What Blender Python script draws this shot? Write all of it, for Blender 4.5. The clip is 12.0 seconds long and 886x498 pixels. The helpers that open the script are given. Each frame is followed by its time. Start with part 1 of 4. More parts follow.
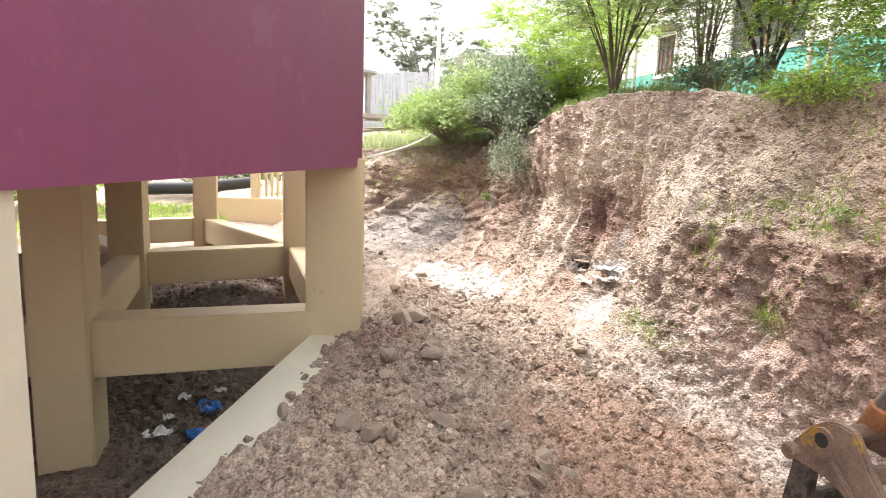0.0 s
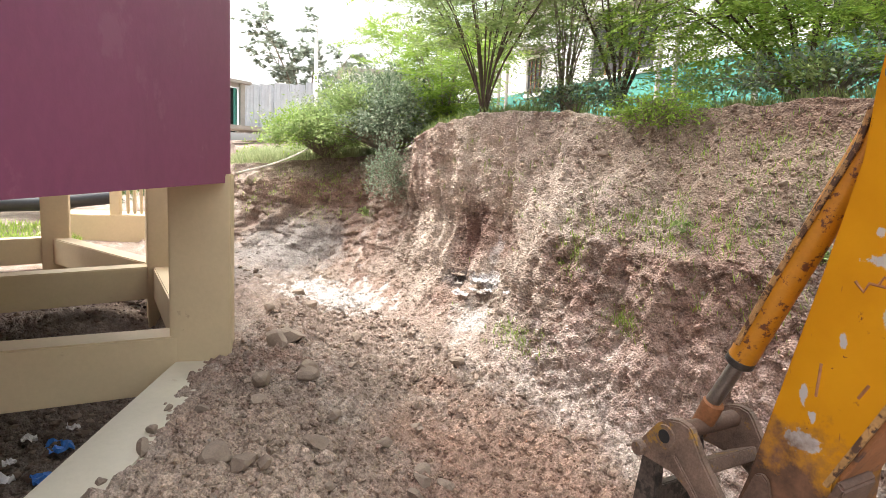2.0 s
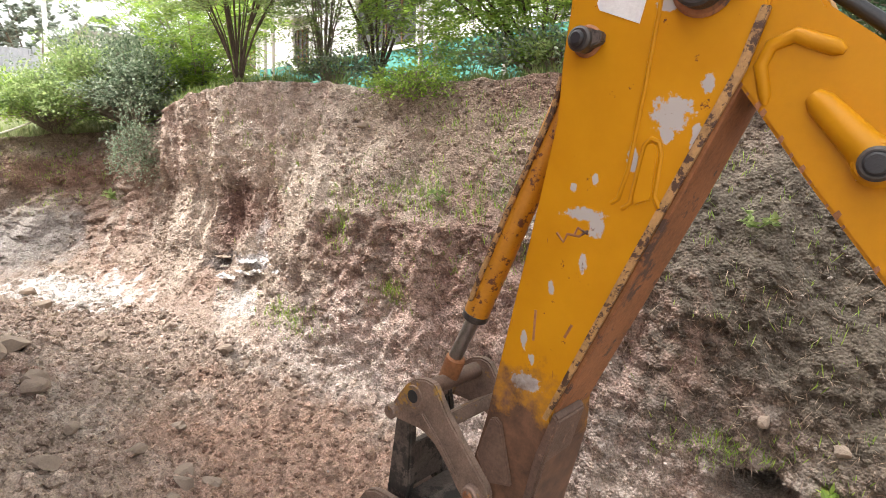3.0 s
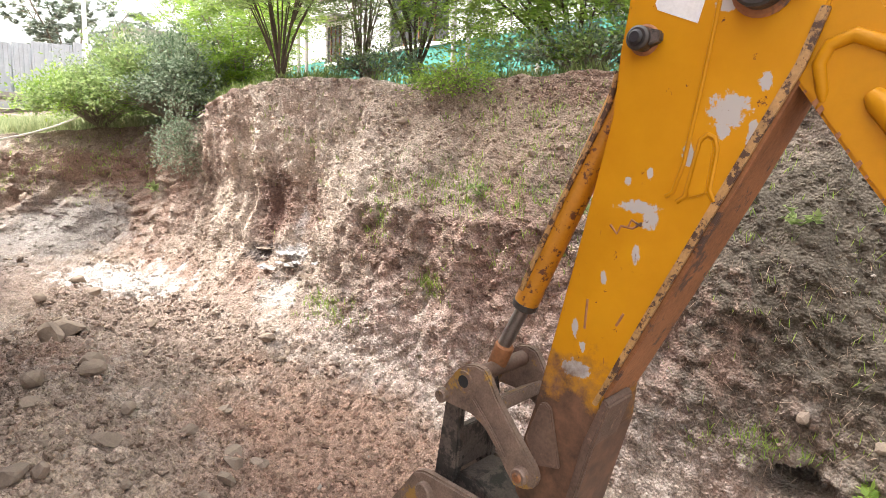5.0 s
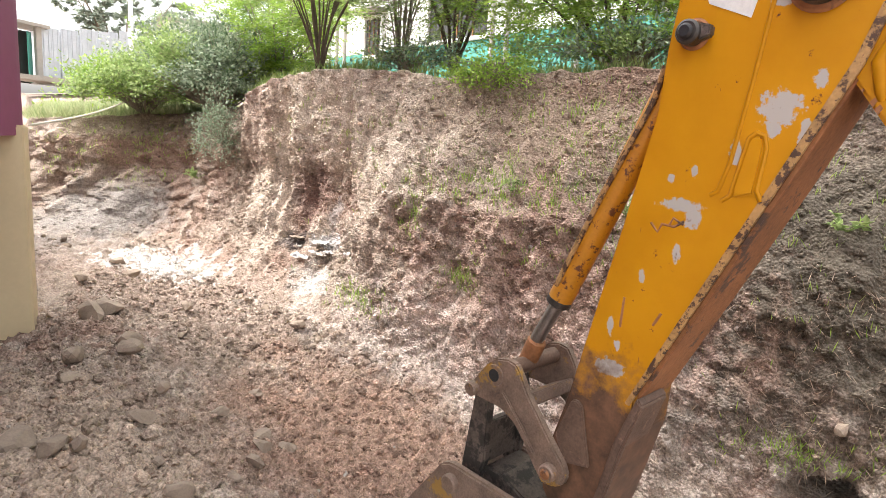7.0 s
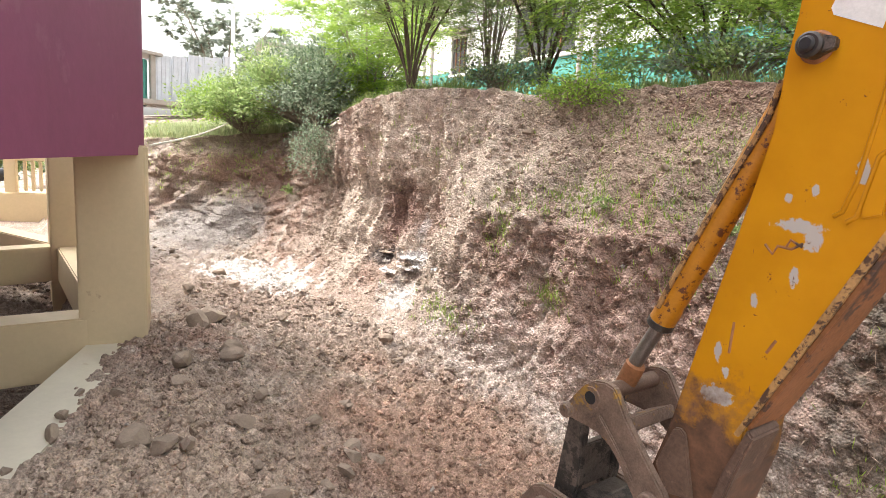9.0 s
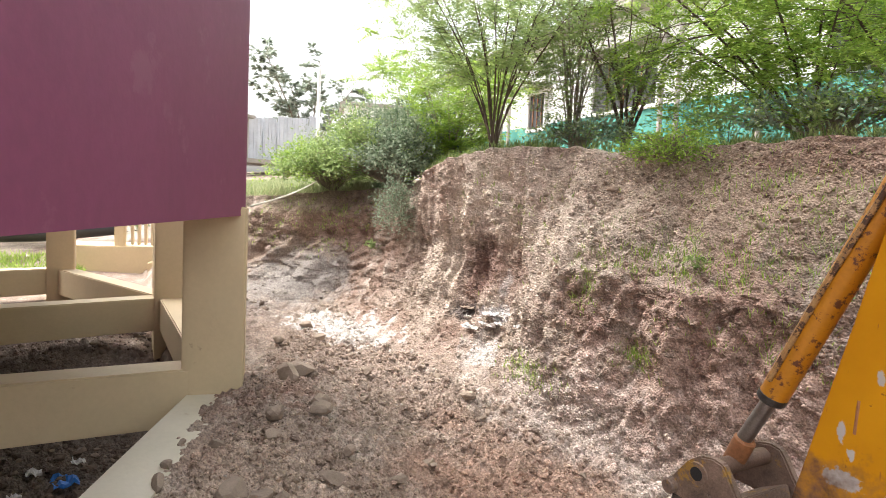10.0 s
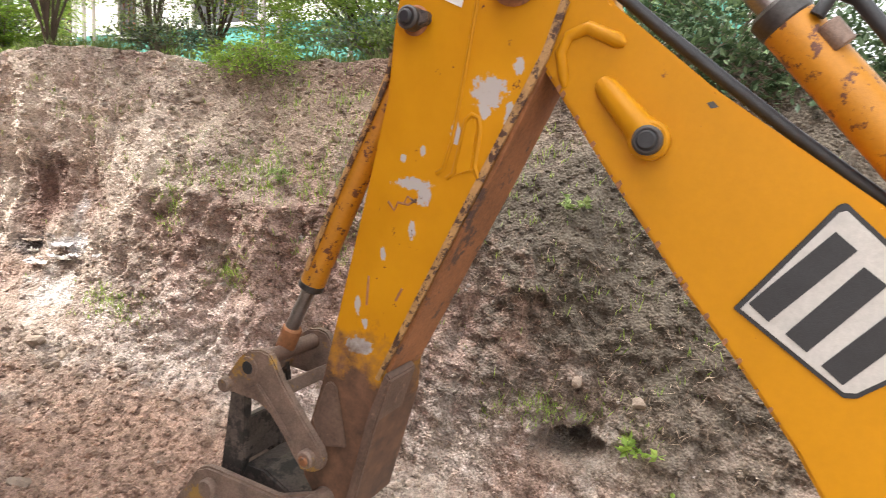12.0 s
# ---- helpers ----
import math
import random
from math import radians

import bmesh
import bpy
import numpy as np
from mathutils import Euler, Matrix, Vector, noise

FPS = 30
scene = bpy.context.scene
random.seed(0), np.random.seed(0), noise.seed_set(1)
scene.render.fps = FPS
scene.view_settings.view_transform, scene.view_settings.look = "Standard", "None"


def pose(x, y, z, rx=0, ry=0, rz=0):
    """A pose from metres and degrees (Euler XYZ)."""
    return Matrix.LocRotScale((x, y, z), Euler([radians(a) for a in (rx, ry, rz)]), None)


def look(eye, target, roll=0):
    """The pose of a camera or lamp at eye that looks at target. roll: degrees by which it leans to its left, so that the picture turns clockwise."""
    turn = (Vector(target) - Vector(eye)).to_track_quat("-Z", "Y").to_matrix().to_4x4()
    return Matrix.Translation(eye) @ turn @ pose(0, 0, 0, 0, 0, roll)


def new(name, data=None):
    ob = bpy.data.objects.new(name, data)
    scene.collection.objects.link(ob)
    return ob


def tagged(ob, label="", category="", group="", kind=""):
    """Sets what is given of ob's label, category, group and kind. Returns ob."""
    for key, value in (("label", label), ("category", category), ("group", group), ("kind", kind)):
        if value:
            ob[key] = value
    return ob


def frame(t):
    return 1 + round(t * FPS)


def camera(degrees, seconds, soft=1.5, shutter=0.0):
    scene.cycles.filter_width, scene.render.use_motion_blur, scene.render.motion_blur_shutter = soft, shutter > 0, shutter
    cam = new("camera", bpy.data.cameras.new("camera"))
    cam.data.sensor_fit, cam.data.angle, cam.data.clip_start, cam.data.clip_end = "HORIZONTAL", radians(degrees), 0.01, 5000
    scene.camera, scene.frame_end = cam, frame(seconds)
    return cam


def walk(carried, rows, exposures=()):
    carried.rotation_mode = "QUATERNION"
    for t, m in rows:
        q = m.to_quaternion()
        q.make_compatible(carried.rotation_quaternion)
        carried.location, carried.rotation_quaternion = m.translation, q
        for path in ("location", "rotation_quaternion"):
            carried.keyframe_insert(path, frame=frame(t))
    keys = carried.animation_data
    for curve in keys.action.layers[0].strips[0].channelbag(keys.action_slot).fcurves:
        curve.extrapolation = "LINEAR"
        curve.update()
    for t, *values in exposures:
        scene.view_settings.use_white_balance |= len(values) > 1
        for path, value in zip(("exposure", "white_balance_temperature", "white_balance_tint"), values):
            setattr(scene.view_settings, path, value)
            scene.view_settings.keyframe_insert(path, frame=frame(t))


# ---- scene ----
cam = camera(72.0, 12.0, 0.7, 0.14)
EXPOSURES = [(0.0, 1.38), (0.5, 1.18), (2.0, 1.06), (2.7, 1.04), (4.5, 1.22), (7.0, 1.24), (9.0, 1.16), (10.2, 0.95), (11.0, 0.80), (11.5, 1.08), (12.0, 1.20)]
PATH = [
    (0, (0.214, -0.51, 1.582), (1.186, 1.208, 1.26), 2.2),
    (0.5, (0.213, -0.514, 1.599), (1.39, 1.077, 1.31), 2.6),
    (1, (0.222, -0.517, 1.599), (1.469, 1.018, 1.302), 2.5),
    (1.5, (0.243, -0.548, 1.599), (1.496, 0.987, 1.328), 1.9),
    (2, (0.257, -0.546, 1.606), (1.542, 0.963, 1.342), 2.5),
    (2.5, (0.347, -0.584, 1.591), (1.859, 0.688, 1.283), 1.8),
    (2.7, (0.414, -0.615, 1.581), (2.073, 0.458, 1.271), 1.5),
    (4.3, (0.311, -0.627, 1.591), (2.09, 0.231, 1.272), 1.7),
    (4.5, (0.303, -0.609, 1.581), (2.043, 0.323, 1.256), 1.9),
    (5, (0.29, -0.581, 1.572), (1.966, 0.461, 1.244), 2.0),
    (5.5, (0.27, -0.575, 1.56), (1.916, 0.512, 1.229), 3.6),
    (6, (0.275, -0.563, 1.56), (1.916, 0.528, 1.219), 3.5),
    (6.5, (0.278, -0.563, 1.557), (1.913, 0.538, 1.217), 3.7),
    (7, (0.281, -0.564, 1.558), (1.902, 0.556, 1.212), 3.6),
    (9, (0.24, -0.527, 1.562), (1.7, 0.804, 1.252), 3.3),
    (9.5, (0.223, -0.511, 1.577), (1.622, 0.892, 1.304), 2.9),
    (10, (0.161, -0.49, 1.613), (1.456, 1.026, 1.454), 2.8),
    (10.5, (0.179, -0.474, 1.597), (1.392, 1.111, 1.464), 2.8),
    (11, (0.232, -0.515, 1.543), (1.619, 0.894, 1.243), 3.4),
    (11.5, (0.334, -0.605, 1.531), (2.051, 0.352, 1.163), 2.6),
    (12, (0.349, -0.696, 1.529), (2.254, -0.176, 1.21), 3.9),
]
walk(cam, [(t, look(eye, target, roll)) for t, eye, target, roll in PATH], EXPOSURES)

# ---- world and sun ----
SUN_FROM = Vector((-0.33, 0.40, 0.85)).normalized()
world = bpy.data.worlds.new("sky")
scene.world = world
world.use_nodes = True
wn = world.node_tree
sky = wn.nodes.new("ShaderNodeTexSky")
sky.sky_type, sky.sun_disc = "NISHITA", False
sky.sun_elevation = math.asin(SUN_FROM.z)
sky.sun_rotation = math.atan2(SUN_FROM.x, SUN_FROM.y)
sky.dust_density, sky.air_density, sky.ozone_density = 6.0, 1.2, 0.6
haze = wn.nodes.new("ShaderNodeHueSaturation")
haze.inputs["Saturation"].default_value, haze.inputs["Value"].default_value = 0.2, 1.75
wn.links.new(sky.outputs[0], haze.inputs["Color"])
wn.links.new(haze.outputs[0], wn.nodes["Background"].inputs[0])
wn.nodes["Background"].inputs[1].default_value = 0.15
sun = new("sun", bpy.data.lights.new("sun", "SUN"))
sun.data.energy, sun.data.angle, sun.data.color = 1.5, radians(28), (1.0, 0.97, 0.92)
sun.matrix_world = look(SUN_FROM * 30, (0, 0, 0))


# ---- materials ----
def mat_base(name, rough=0.8, metal=0.0):
    m = bpy.data.materials.new(name)
    m.use_nodes = True
    b = m.node_tree.nodes["Principled BSDF"]
    b.inputs["Roughness"].default_value = rough
    b.inputs["Metallic"].default_value = metal
    return m, m.node_tree, b


def noise_tex(nt, scale, detail=5.0, rough=0.6, stretch=(1, 1, 1)):
    co = nt.nodes.new("ShaderNodeNewGeometry")
    mp = nt.nodes.new("ShaderNodeMapping")
    mp.inputs["Scale"].default_value = stretch
    nt.links.new(co.outputs["Position"], mp.inputs[0])
    n = nt.nodes.new("ShaderNodeTexNoise")
    n.inputs["Scale"].default_value = scale
    n.inputs["Detail"].default_value = detail
    n.inputs["Roughness"].default_value = rough
    nt.links.new(mp.outputs[0], n.inputs["Vector"])
    return n.outputs["Fac"]


def ramp(nt, fac, stops):
    r = nt.nodes.new("ShaderNodeValToRGB")
    els = r.color_ramp.elements
    while len(els) < len(stops):
        els.new(0.5)
    for e, (p, c) in zip(els, stops):
        e.position = p
        e.color = (*c, 1) if len(c) == 3 else c
    nt.links.new(fac, r.inputs[0])
    return r.outputs[0]


def mix(nt, fac, a, b, mode="MIX"):
    m = nt.nodes.new("ShaderNodeMix")
    m.data_type, m.blend_type = "RGBA", mode
    for sock, v in ((m.inputs[0], fac), (m.inputs[6], a), (m.inputs[7], b)):
        if hasattr(v, "links"):
            nt.links.new(v, sock)
        elif isinstance(v, (int, float)):
            sock.default_value = v
        else:
            sock.default_value = (*v, 1)
    return m.outputs[2]


def calc(nt, op, a, b=0.0):
    m = nt.nodes.new("ShaderNodeMath")
    m.operation = op
    for sock, v in ((m.inputs[0], a), (m.inputs[1], b)):
        if hasattr(v, "links"):
            nt.links.new(v, sock)
        else:
            sock.default_value = v
    return m.outputs[0]


def bump(nt, bsdf, height, strength, dist):
    b = nt.nodes.new("ShaderNodeBump")
    b.inputs["Strength"].default_value = strength
    b.inputs["Distance"].default_value = dist
    nt.links.new(height, b.inputs["Height"])
    nt.links.new(b.outputs[0], bsdf.inputs["Normal"])


def plain(name, col, var=0.12, scale=8.0, rough=0.75, metal=0.0, bump_d=0.002, spots=None, stretch=(1, 1, 1)):
    """Paint, wood or metal with variation at two scales, and spots of another colour."""
    m, nt, b = mat_base(name, rough, metal)
    lo = tuple(c * (1 - var) for c in col)
    hi = tuple(min(1, c * (1 + var)) for c in col)
    c = ramp(nt, noise_tex(nt, scale, stretch=stretch), [(0.3, lo), (0.7, hi)])
    c = mix(nt, 0.35, c, ramp(nt, noise_tex(nt, scale * 9, 3), [(0.35, lo), (0.65, hi)]))
    if spots:
        scol, sscale, at = spots
        c = mix(nt, ramp(nt, noise_tex(nt, sscale, 6, 0.7), [(at, (0, 0, 0)), (at + 0.05, (1, 1, 1))]), c, scol)
    nt.links.new(c, b.inputs["Base Color"])
    bump(nt, b, noise_tex(nt, scale * 14, 4), 0.5, bump_d)
    return m


def region(nt, centre, size, wobble=0.35, scale=3.0, rim=(0.45, 0.95)):
    """A soft patch of the ground with an uneven rim: 1 inside, 0 outside."""
    co = nt.nodes.new("ShaderNodeNewGeometry")
    mp = nt.nodes.new("ShaderNodeMapping")
    mp.vector_type = "TEXTURE"
    mp.inputs["Location"].default_value = centre
    mp.inputs["Scale"].default_value = size
    nt.links.new(co.outputs["Position"], mp.inputs[0])
    ln = nt.nodes.new("ShaderNodeVectorMath")
    ln.operation = "LENGTH"
    nt.links.new(mp.outputs[0], ln.inputs[0])
    d = calc(nt, "ADD", ln.outputs["Value"], calc(nt, "MULTIPLY", calc(nt, "SUBTRACT", noise_tex(nt, scale, 6, 0.7), 0.5), wobble * 6))
    return ramp(nt, d, [(rim[0], (1, 1, 1)), (rim[1], (0, 0, 0))])


def soil_material(name, pieces=False):
    m, nt, b = mat_base(name, 0.95)
    c = ramp(nt, noise_tex(nt, 1.6, 6, 0.65), [(0.3, (0.19, 0.135, 0.1)), (0.5, (0.275, 0.203, 0.153)), (0.7, (0.37, 0.29, 0.23))])
    # red laterite and pale, dusty patches
    c = mix(nt, ramp(nt, noise_tex(nt, 0.9, 5, 0.6), [(0.48, (0, 0, 0)), (0.62, (0.6, 0.6, 0.6))]), c, (0.225, 0.118, 0.08))
    c = mix(nt, ramp(nt, noise_tex(nt, 3.2, 8, 0.75, (1, 1, 0.4)), [(0.52, (0, 0, 0)), (0.66, (0.75, 0.75, 0.75))]), c, (0.47, 0.395, 0.33))
    # grey marl, white powder, dark red hollow, grey-brown soil darkened for shade, red lower bank, dusty heap, pale
    # upper face
    for centre, size, wob, sc, amount, col in (
            ((4.1, 3.2, 1.4), (0.7, 1.8, 1.2), 0.3, 2.5, 0.8, (0.52, 0.425, 0.335)),
            ((3.72, 1.2, 0.15), (0.5, 2.2, 0.62), 0.5, 7.0, 0.66, (0.56, 0.47, 0.41)),
            ((3.5, 6.6, 0.55), (1.8, 0.9, 0.5), 0.3, 4.0, 0.8, (0.235, 0.215, 0.20)),
            ((4.1, 6.4, 1.25), (1.4, 1.5, 0.34), 0.25, 3.0, 0.85, (0.25, 0.145, 0.10)),
            ((3.9, 7.1, 1.6), (1.6, 1.0, 0.28), 0.3, 3.0, 0.8, (0.22, 0.17, 0.115)),
            ((3.1, 4.4, 0.1), (1.3, 1.9, 0.5), 0.25, 3.0, 0.75, (0.27, 0.19, 0.145)),
            ((2.6, 6.2, 0.2), (1.3, 1.3, 0.4), 0.25, 3.0, 0.7, (0.22, 0.17, 0.14)),
            ((3.45, 5.0, 0.25), (0.5, 0.95, 0.45), 0.5, 6.0, 0.85, (0.60, 0.56, 0.52)),
            ((3.83, 3.25, 0.3), (0.2, 0.24, 0.2), 0.5, 9.0, 0.7, (0.56, 0.51, 0.47)),
            # dark red patch: colour rather than depth makes the hollow look dark
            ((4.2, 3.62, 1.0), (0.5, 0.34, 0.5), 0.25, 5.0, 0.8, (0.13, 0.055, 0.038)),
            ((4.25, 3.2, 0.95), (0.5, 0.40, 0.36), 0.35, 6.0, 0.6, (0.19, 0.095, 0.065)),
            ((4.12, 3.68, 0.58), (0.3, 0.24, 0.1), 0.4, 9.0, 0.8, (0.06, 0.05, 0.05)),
            ((4.15, 3.3, 0.62), (0.3, 0.22, 0.09), 0.5, 12.0, 0.8, (0.55, 0.53, 0.52)),
            ((4.25, 3.3, 0.85), (0.3, 0.05, 0.22), 0.4, 14.0, 0.5, (0.45, 0.42, 0.40)),
            # grey-brown soil, darkened further: the right bank's shade is in this colour
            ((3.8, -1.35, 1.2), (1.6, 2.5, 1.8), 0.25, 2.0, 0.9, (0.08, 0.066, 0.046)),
            ((3.75, 1.0, 0.6), (0.5, 1.5, 0.72), 0.45, 6.0, 0.6, (0.42, 0.265, 0.20)),
            ((4.1, 1.0, 1.75), (0.9, 1.5, 0.55), 0.3, 3.0, 0.75, (0.275, 0.195, 0.135)),
            ((4.5, 0.5, 2.05), (0.7, 1.3, 0.3), 0.3, 4.0, 0.7, (0.16, 0.088, 0.058)),
            ((2.75, 1.7, -0.2), (0.95, 1.7, 0.5), 0.22, 2.0, 0.9, (0.325, 0.195, 0.132)),
            ((1.2, 1.4, 0.1), (1.2, 2.2, 0.6), 0.2, 2.0, 0.8, (0.40, 0.295, 0.215)),
            # darker brown ground under the raised building
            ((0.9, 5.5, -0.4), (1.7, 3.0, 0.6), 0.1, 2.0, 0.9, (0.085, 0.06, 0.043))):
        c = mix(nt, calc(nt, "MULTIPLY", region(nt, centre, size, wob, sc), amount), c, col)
    # grain
    g = noise_tex(nt, 40, 3, 0.55)
    c = mix(nt, 0.6, c, ramp(nt, noise_tex(nt, 9, 6, 0.75), [(0.3, (0.5, 0.48, 0.46)), (0.48, (1.05, 1.05, 1.05)), (0.7, (1.4, 1.4, 1.4))]), "MULTIPLY")
    c = mix(nt, 0.75, c, ramp(nt, g, [(0.3, (0.62, 0.6, 0.58)), (0.5, (1, 1, 1)), (0.72, (1.25, 1.25, 1.25))]), "MULTIPLY")
    c = mix(nt, 0.62, c, ramp(nt, noise_tex(nt, 110, 3, 0.6), [(0.34, (0.5, 0.49, 0.48)), (0.5, (1.02, 1.02, 1.02)), (0.66, (1.5, 1.5, 1.5))]), "MULTIPLY")
    tone = nt.nodes.new("ShaderNodeHueSaturation")
    tone.inputs["Saturation"].default_value = 0.88
    tone.inputs["Value"].default_value = 1.06
    nt.links.new(c, tone.inputs["Color"])
    c = tone.outputs[0]
    if pieces:
        isl = nt.nodes.new("ShaderNodeNewGeometry")
        c = mix(nt, 1.0, c, ramp(nt, isl.outputs["Random Per Island"], [(0.0, (0.58, 0.56, 0.54)), (0.55, (0.95, 0.94, 0.93)), (1.0, (1.28, 1.26, 1.24))]), "MULTIPLY")
    nt.links.new(c, b.inputs["Base Color"])
    vo = nt.nodes.new("ShaderNodeTexVoronoi")
    vo.inputs["Scale"].default_value = 58
    co = nt.nodes.new("ShaderNodeNewGeometry")
    nt.links.new(co.outputs["Position"], vo.inputs["Vector"])
    h = calc(nt, "ADD", noise_tex(nt, 14, 4, 0.5), calc(nt, "ADD", calc(nt, "MULTIPLY", g, 0.15), calc(nt, "MULTIPLY", vo.outputs["Distance"], -0.55)))
    bump(nt, b, h, 1.0, 0.023)
    return m


def less_shine(m, level):
    m.node_tree.nodes["Principled BSDF"].inputs["Specular IOR Level"].default_value = level
    return m


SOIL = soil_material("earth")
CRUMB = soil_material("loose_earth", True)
CREAM = plain("cream_paint", (0.585, 0.47, 0.295), 0.06, 3.0, 0.7, spots=((0.45, 0.34, 0.22), 5.0, 0.68))
PINK = plain("magenta_paint", (0.22, 0.052, 0.118), 0.12, 1.6, 0.6, spots=((0.25, 0.075, 0.14), 2.2, 0.6), stretch=(1, 1, 0.35))
PALE_CREAM = plain("pale_cream_paint", (0.64, 0.58, 0.46), 0.06, 3.0, 0.7, spots=((0.52, 0.42, 0.30), 7.0, 0.69))
CONCRETE = plain("grey_concrete", (0.36, 0.33, 0.29), 0.15, 4.0)
YELLOW = less_shine(plain("yellow_paint", (0.47, 0.205, 0.004), 0.07, 5.0, 0.42, spots=((0.16, 0.06, 0.03), 16.0, 0.70), bump_d=0.0008), 0.2)
WORN = plain("chipped_yellow_paint", (0.50, 0.21, 0.012), 0.15, 9.0, 0.45, spots=((0.12, 0.04, 0.02), 24.0, 0.55), bump_d=0.0015)
RUST = plain("rusty_steel", (0.29, 0.125, 0.052), 0.4, 9.0, 0.65, 0.2, spots=((0.10, 0.06, 0.045), 8.0, 0.55))
STEEL = plain("worn_brown_steel", (0.21, 0.145, 0.11), 0.5, 16.0, 0.5, 0.2, spots=((0.38, 0.22, 0.05), 7.0, 0.57), bump_d=0.004)
FOOT = plain("rubbed_rusty_steel", (0.135, 0.085, 0.062), 0.45, 10.0, 0.5, 0.2, spots=((0.24, 0.15, 0.11), 22.0, 0.6), bump_d=0.003)
DARK = plain("dark_greasy_steel", (0.06, 0.054, 0.05), 0.4, 14.0, 0.4, 0.4)
GREASY = plain("grease_stained_steel", (0.13, 0.105, 0.09), 0.55, 12.0, 0.5, 0.3, spots=((0.045, 0.04, 0.036), 9.0, 0.5), bump_d=0.003)
EDGE = plain("chipped_paint_edge", (0.38, 0.22, 0.085), 0.4, 14.0, 0.5, spots=((0.07, 0.035, 0.02), 34.0, 0.50), bump_d=0.002)
CHROME = plain("chromed_rod", (0.30, 0.28, 0.27), 0.3, 20.0, 0.28, 0.9)
BARE = plain("scraped_primer", (0.60, 0.55, 0.50), 0.12, 14.0, 0.6)
BLACK = plain("black_rubber", (0.02, 0.02, 0.022), 0.3, 20.0, 0.5)
WHITE = plain("white_limewash", (0.75, 0.74, 0.70), 0.08, 2.5, 0.85)
TEAL = plain("turquoise_paint", (0.075, 0.28, 0.225), 0.12, 2.5, 0.75)
WINDOW_DARK = plain("dark_window_opening", (0.03, 0.028, 0.026), 0.3, 4.0, 0.5)
ZINC = plain("weathered_corrugated_sheet", (0.55, 0.57, 0.60), 0.15, 3.0, 0.5, 0.3)
BARK = plain("brown_bark", (0.115, 0.083, 0.062), 0.3, 20.0, 0.9)
BARK_PALE = plain("grey_bark", (0.24, 0.20, 0.15), 0.3, 20.0, 0.9)
STONE = plain("dusty_stone", (0.285, 0.22, 0.168), 0.25, 14.0, 0.92, bump_d=0.006)
BLUE = plain("blue_plastic", (0.03, 0.16, 0.50), 0.2, 10.0, 0.4)
PAPER = plain("white_litter", (0.70, 0.69, 0.68), 0.15, 10.0, 0.6)
ROPE = plain("pale_rope", (0.62, 0.58, 0.50), 0.15, 40.0, 0.9)


def leaf_material(name, a, b_, light=0.35):
    m, nt, b = mat_base(name, 0.55)
    g = nt.nodes.new("ShaderNodeNewGeometry")
    c = ramp(nt, g.outputs["Random Per Island"], [(0.0, a), (1.0, b_)])
    nt.links.new(c, b.inputs["Base Color"])
    t = nt.nodes.new("ShaderNodeBsdfTranslucent")
    nt.links.new(c, t.inputs[0])
    s = nt.nodes.new("ShaderNodeMixShader")
    s.inputs[0].default_value = light
    nt.links.new(b.outputs[0], s.inputs[1])
    nt.links.new(t.outputs[0], s.inputs[2])
    nt.links.new(s.outputs[0], nt.nodes["Material Output"].inputs[0])
    return m


LEAF_BRIGHT = leaf_material("fresh_leaf", (0.18, 0.30, 0.05), (0.42, 0.55, 0.11), 0.58)
LEAF_MID = leaf_material("green_leaf", (0.19, 0.28, 0.09), (0.42, 0.50, 0.21), 0.58)
LEAF_DARK = leaf_material("dull_leaf", (0.10, 0.155, 0.085), (0.40, 0.45, 0.33), 0.45)
# darker copy for the edge shrubs, shade under the trees put into the green
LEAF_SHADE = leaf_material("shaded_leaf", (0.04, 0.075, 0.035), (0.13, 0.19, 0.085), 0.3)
# leaf green paled and greyed to carry the distance haze in its colour
LEAF_FAR = leaf_material("hazy_leaf", (0.26, 0.31, 0.24), (0.42, 0.46, 0.38), 0.5)
GRASS = leaf_material("grass_blade", (0.12, 0.20, 0.05), (0.30, 0.34, 0.13), 0.35)
GRASS_PALE = leaf_material("pale_grass_blade", (0.26, 0.33, 0.14), (0.50, 0.52, 0.30), 0.4)
DRY = leaf_material("dry_root", (0.20, 0.13, 0.09), (0.42, 0.32, 0.23), 0.1)


# ---- mesh helpers ----
def thing(name, label, category, group="", at=(0, 0, 0)):
    e = new(name)
    e.location = at
    bpy.context.view_layer.update()
    return tagged(e, label, category, group)


def from_lists(name, verts, faces, mat, parent=None, smooth=False, label=""):
    me = bpy.data.meshes.new(name)
    me.from_pydata([tuple(map(float, v)) for v in verts], [], faces)
    me.materials.append(mat)
    if smooth:
        me.polygons.foreach_set("use_smooth", [True] * len(me.polygons))
        if len(me.polygons) < 2000:
            me.set_sharp_from_angle(angle=radians(40))
    me.update()
    ob = new(name, me)
    if parent:
        ob.parent = parent
        ob.matrix_parent_inverse = parent.matrix_world.inverted()
    if label:
        ob["label"] = label
    return ob


def part(name, bm, mat, parent=None, label="", smooth=False):
    me = bpy.data.meshes.new(name)
    bmesh.ops.recalc_face_normals(bm, faces=bm.faces)
    bm.to_mesh(me)
    bm.free()
    me.materials.append(mat)
    if smooth:
        me.polygons.foreach_set("use_smooth", [True] * len(me.polygons))
    ob = new(name, me)
    if parent:
        ob.parent = parent
        ob.matrix_parent_inverse = parent.matrix_world.inverted()
    if label:
        ob["label"] = label
    return ob


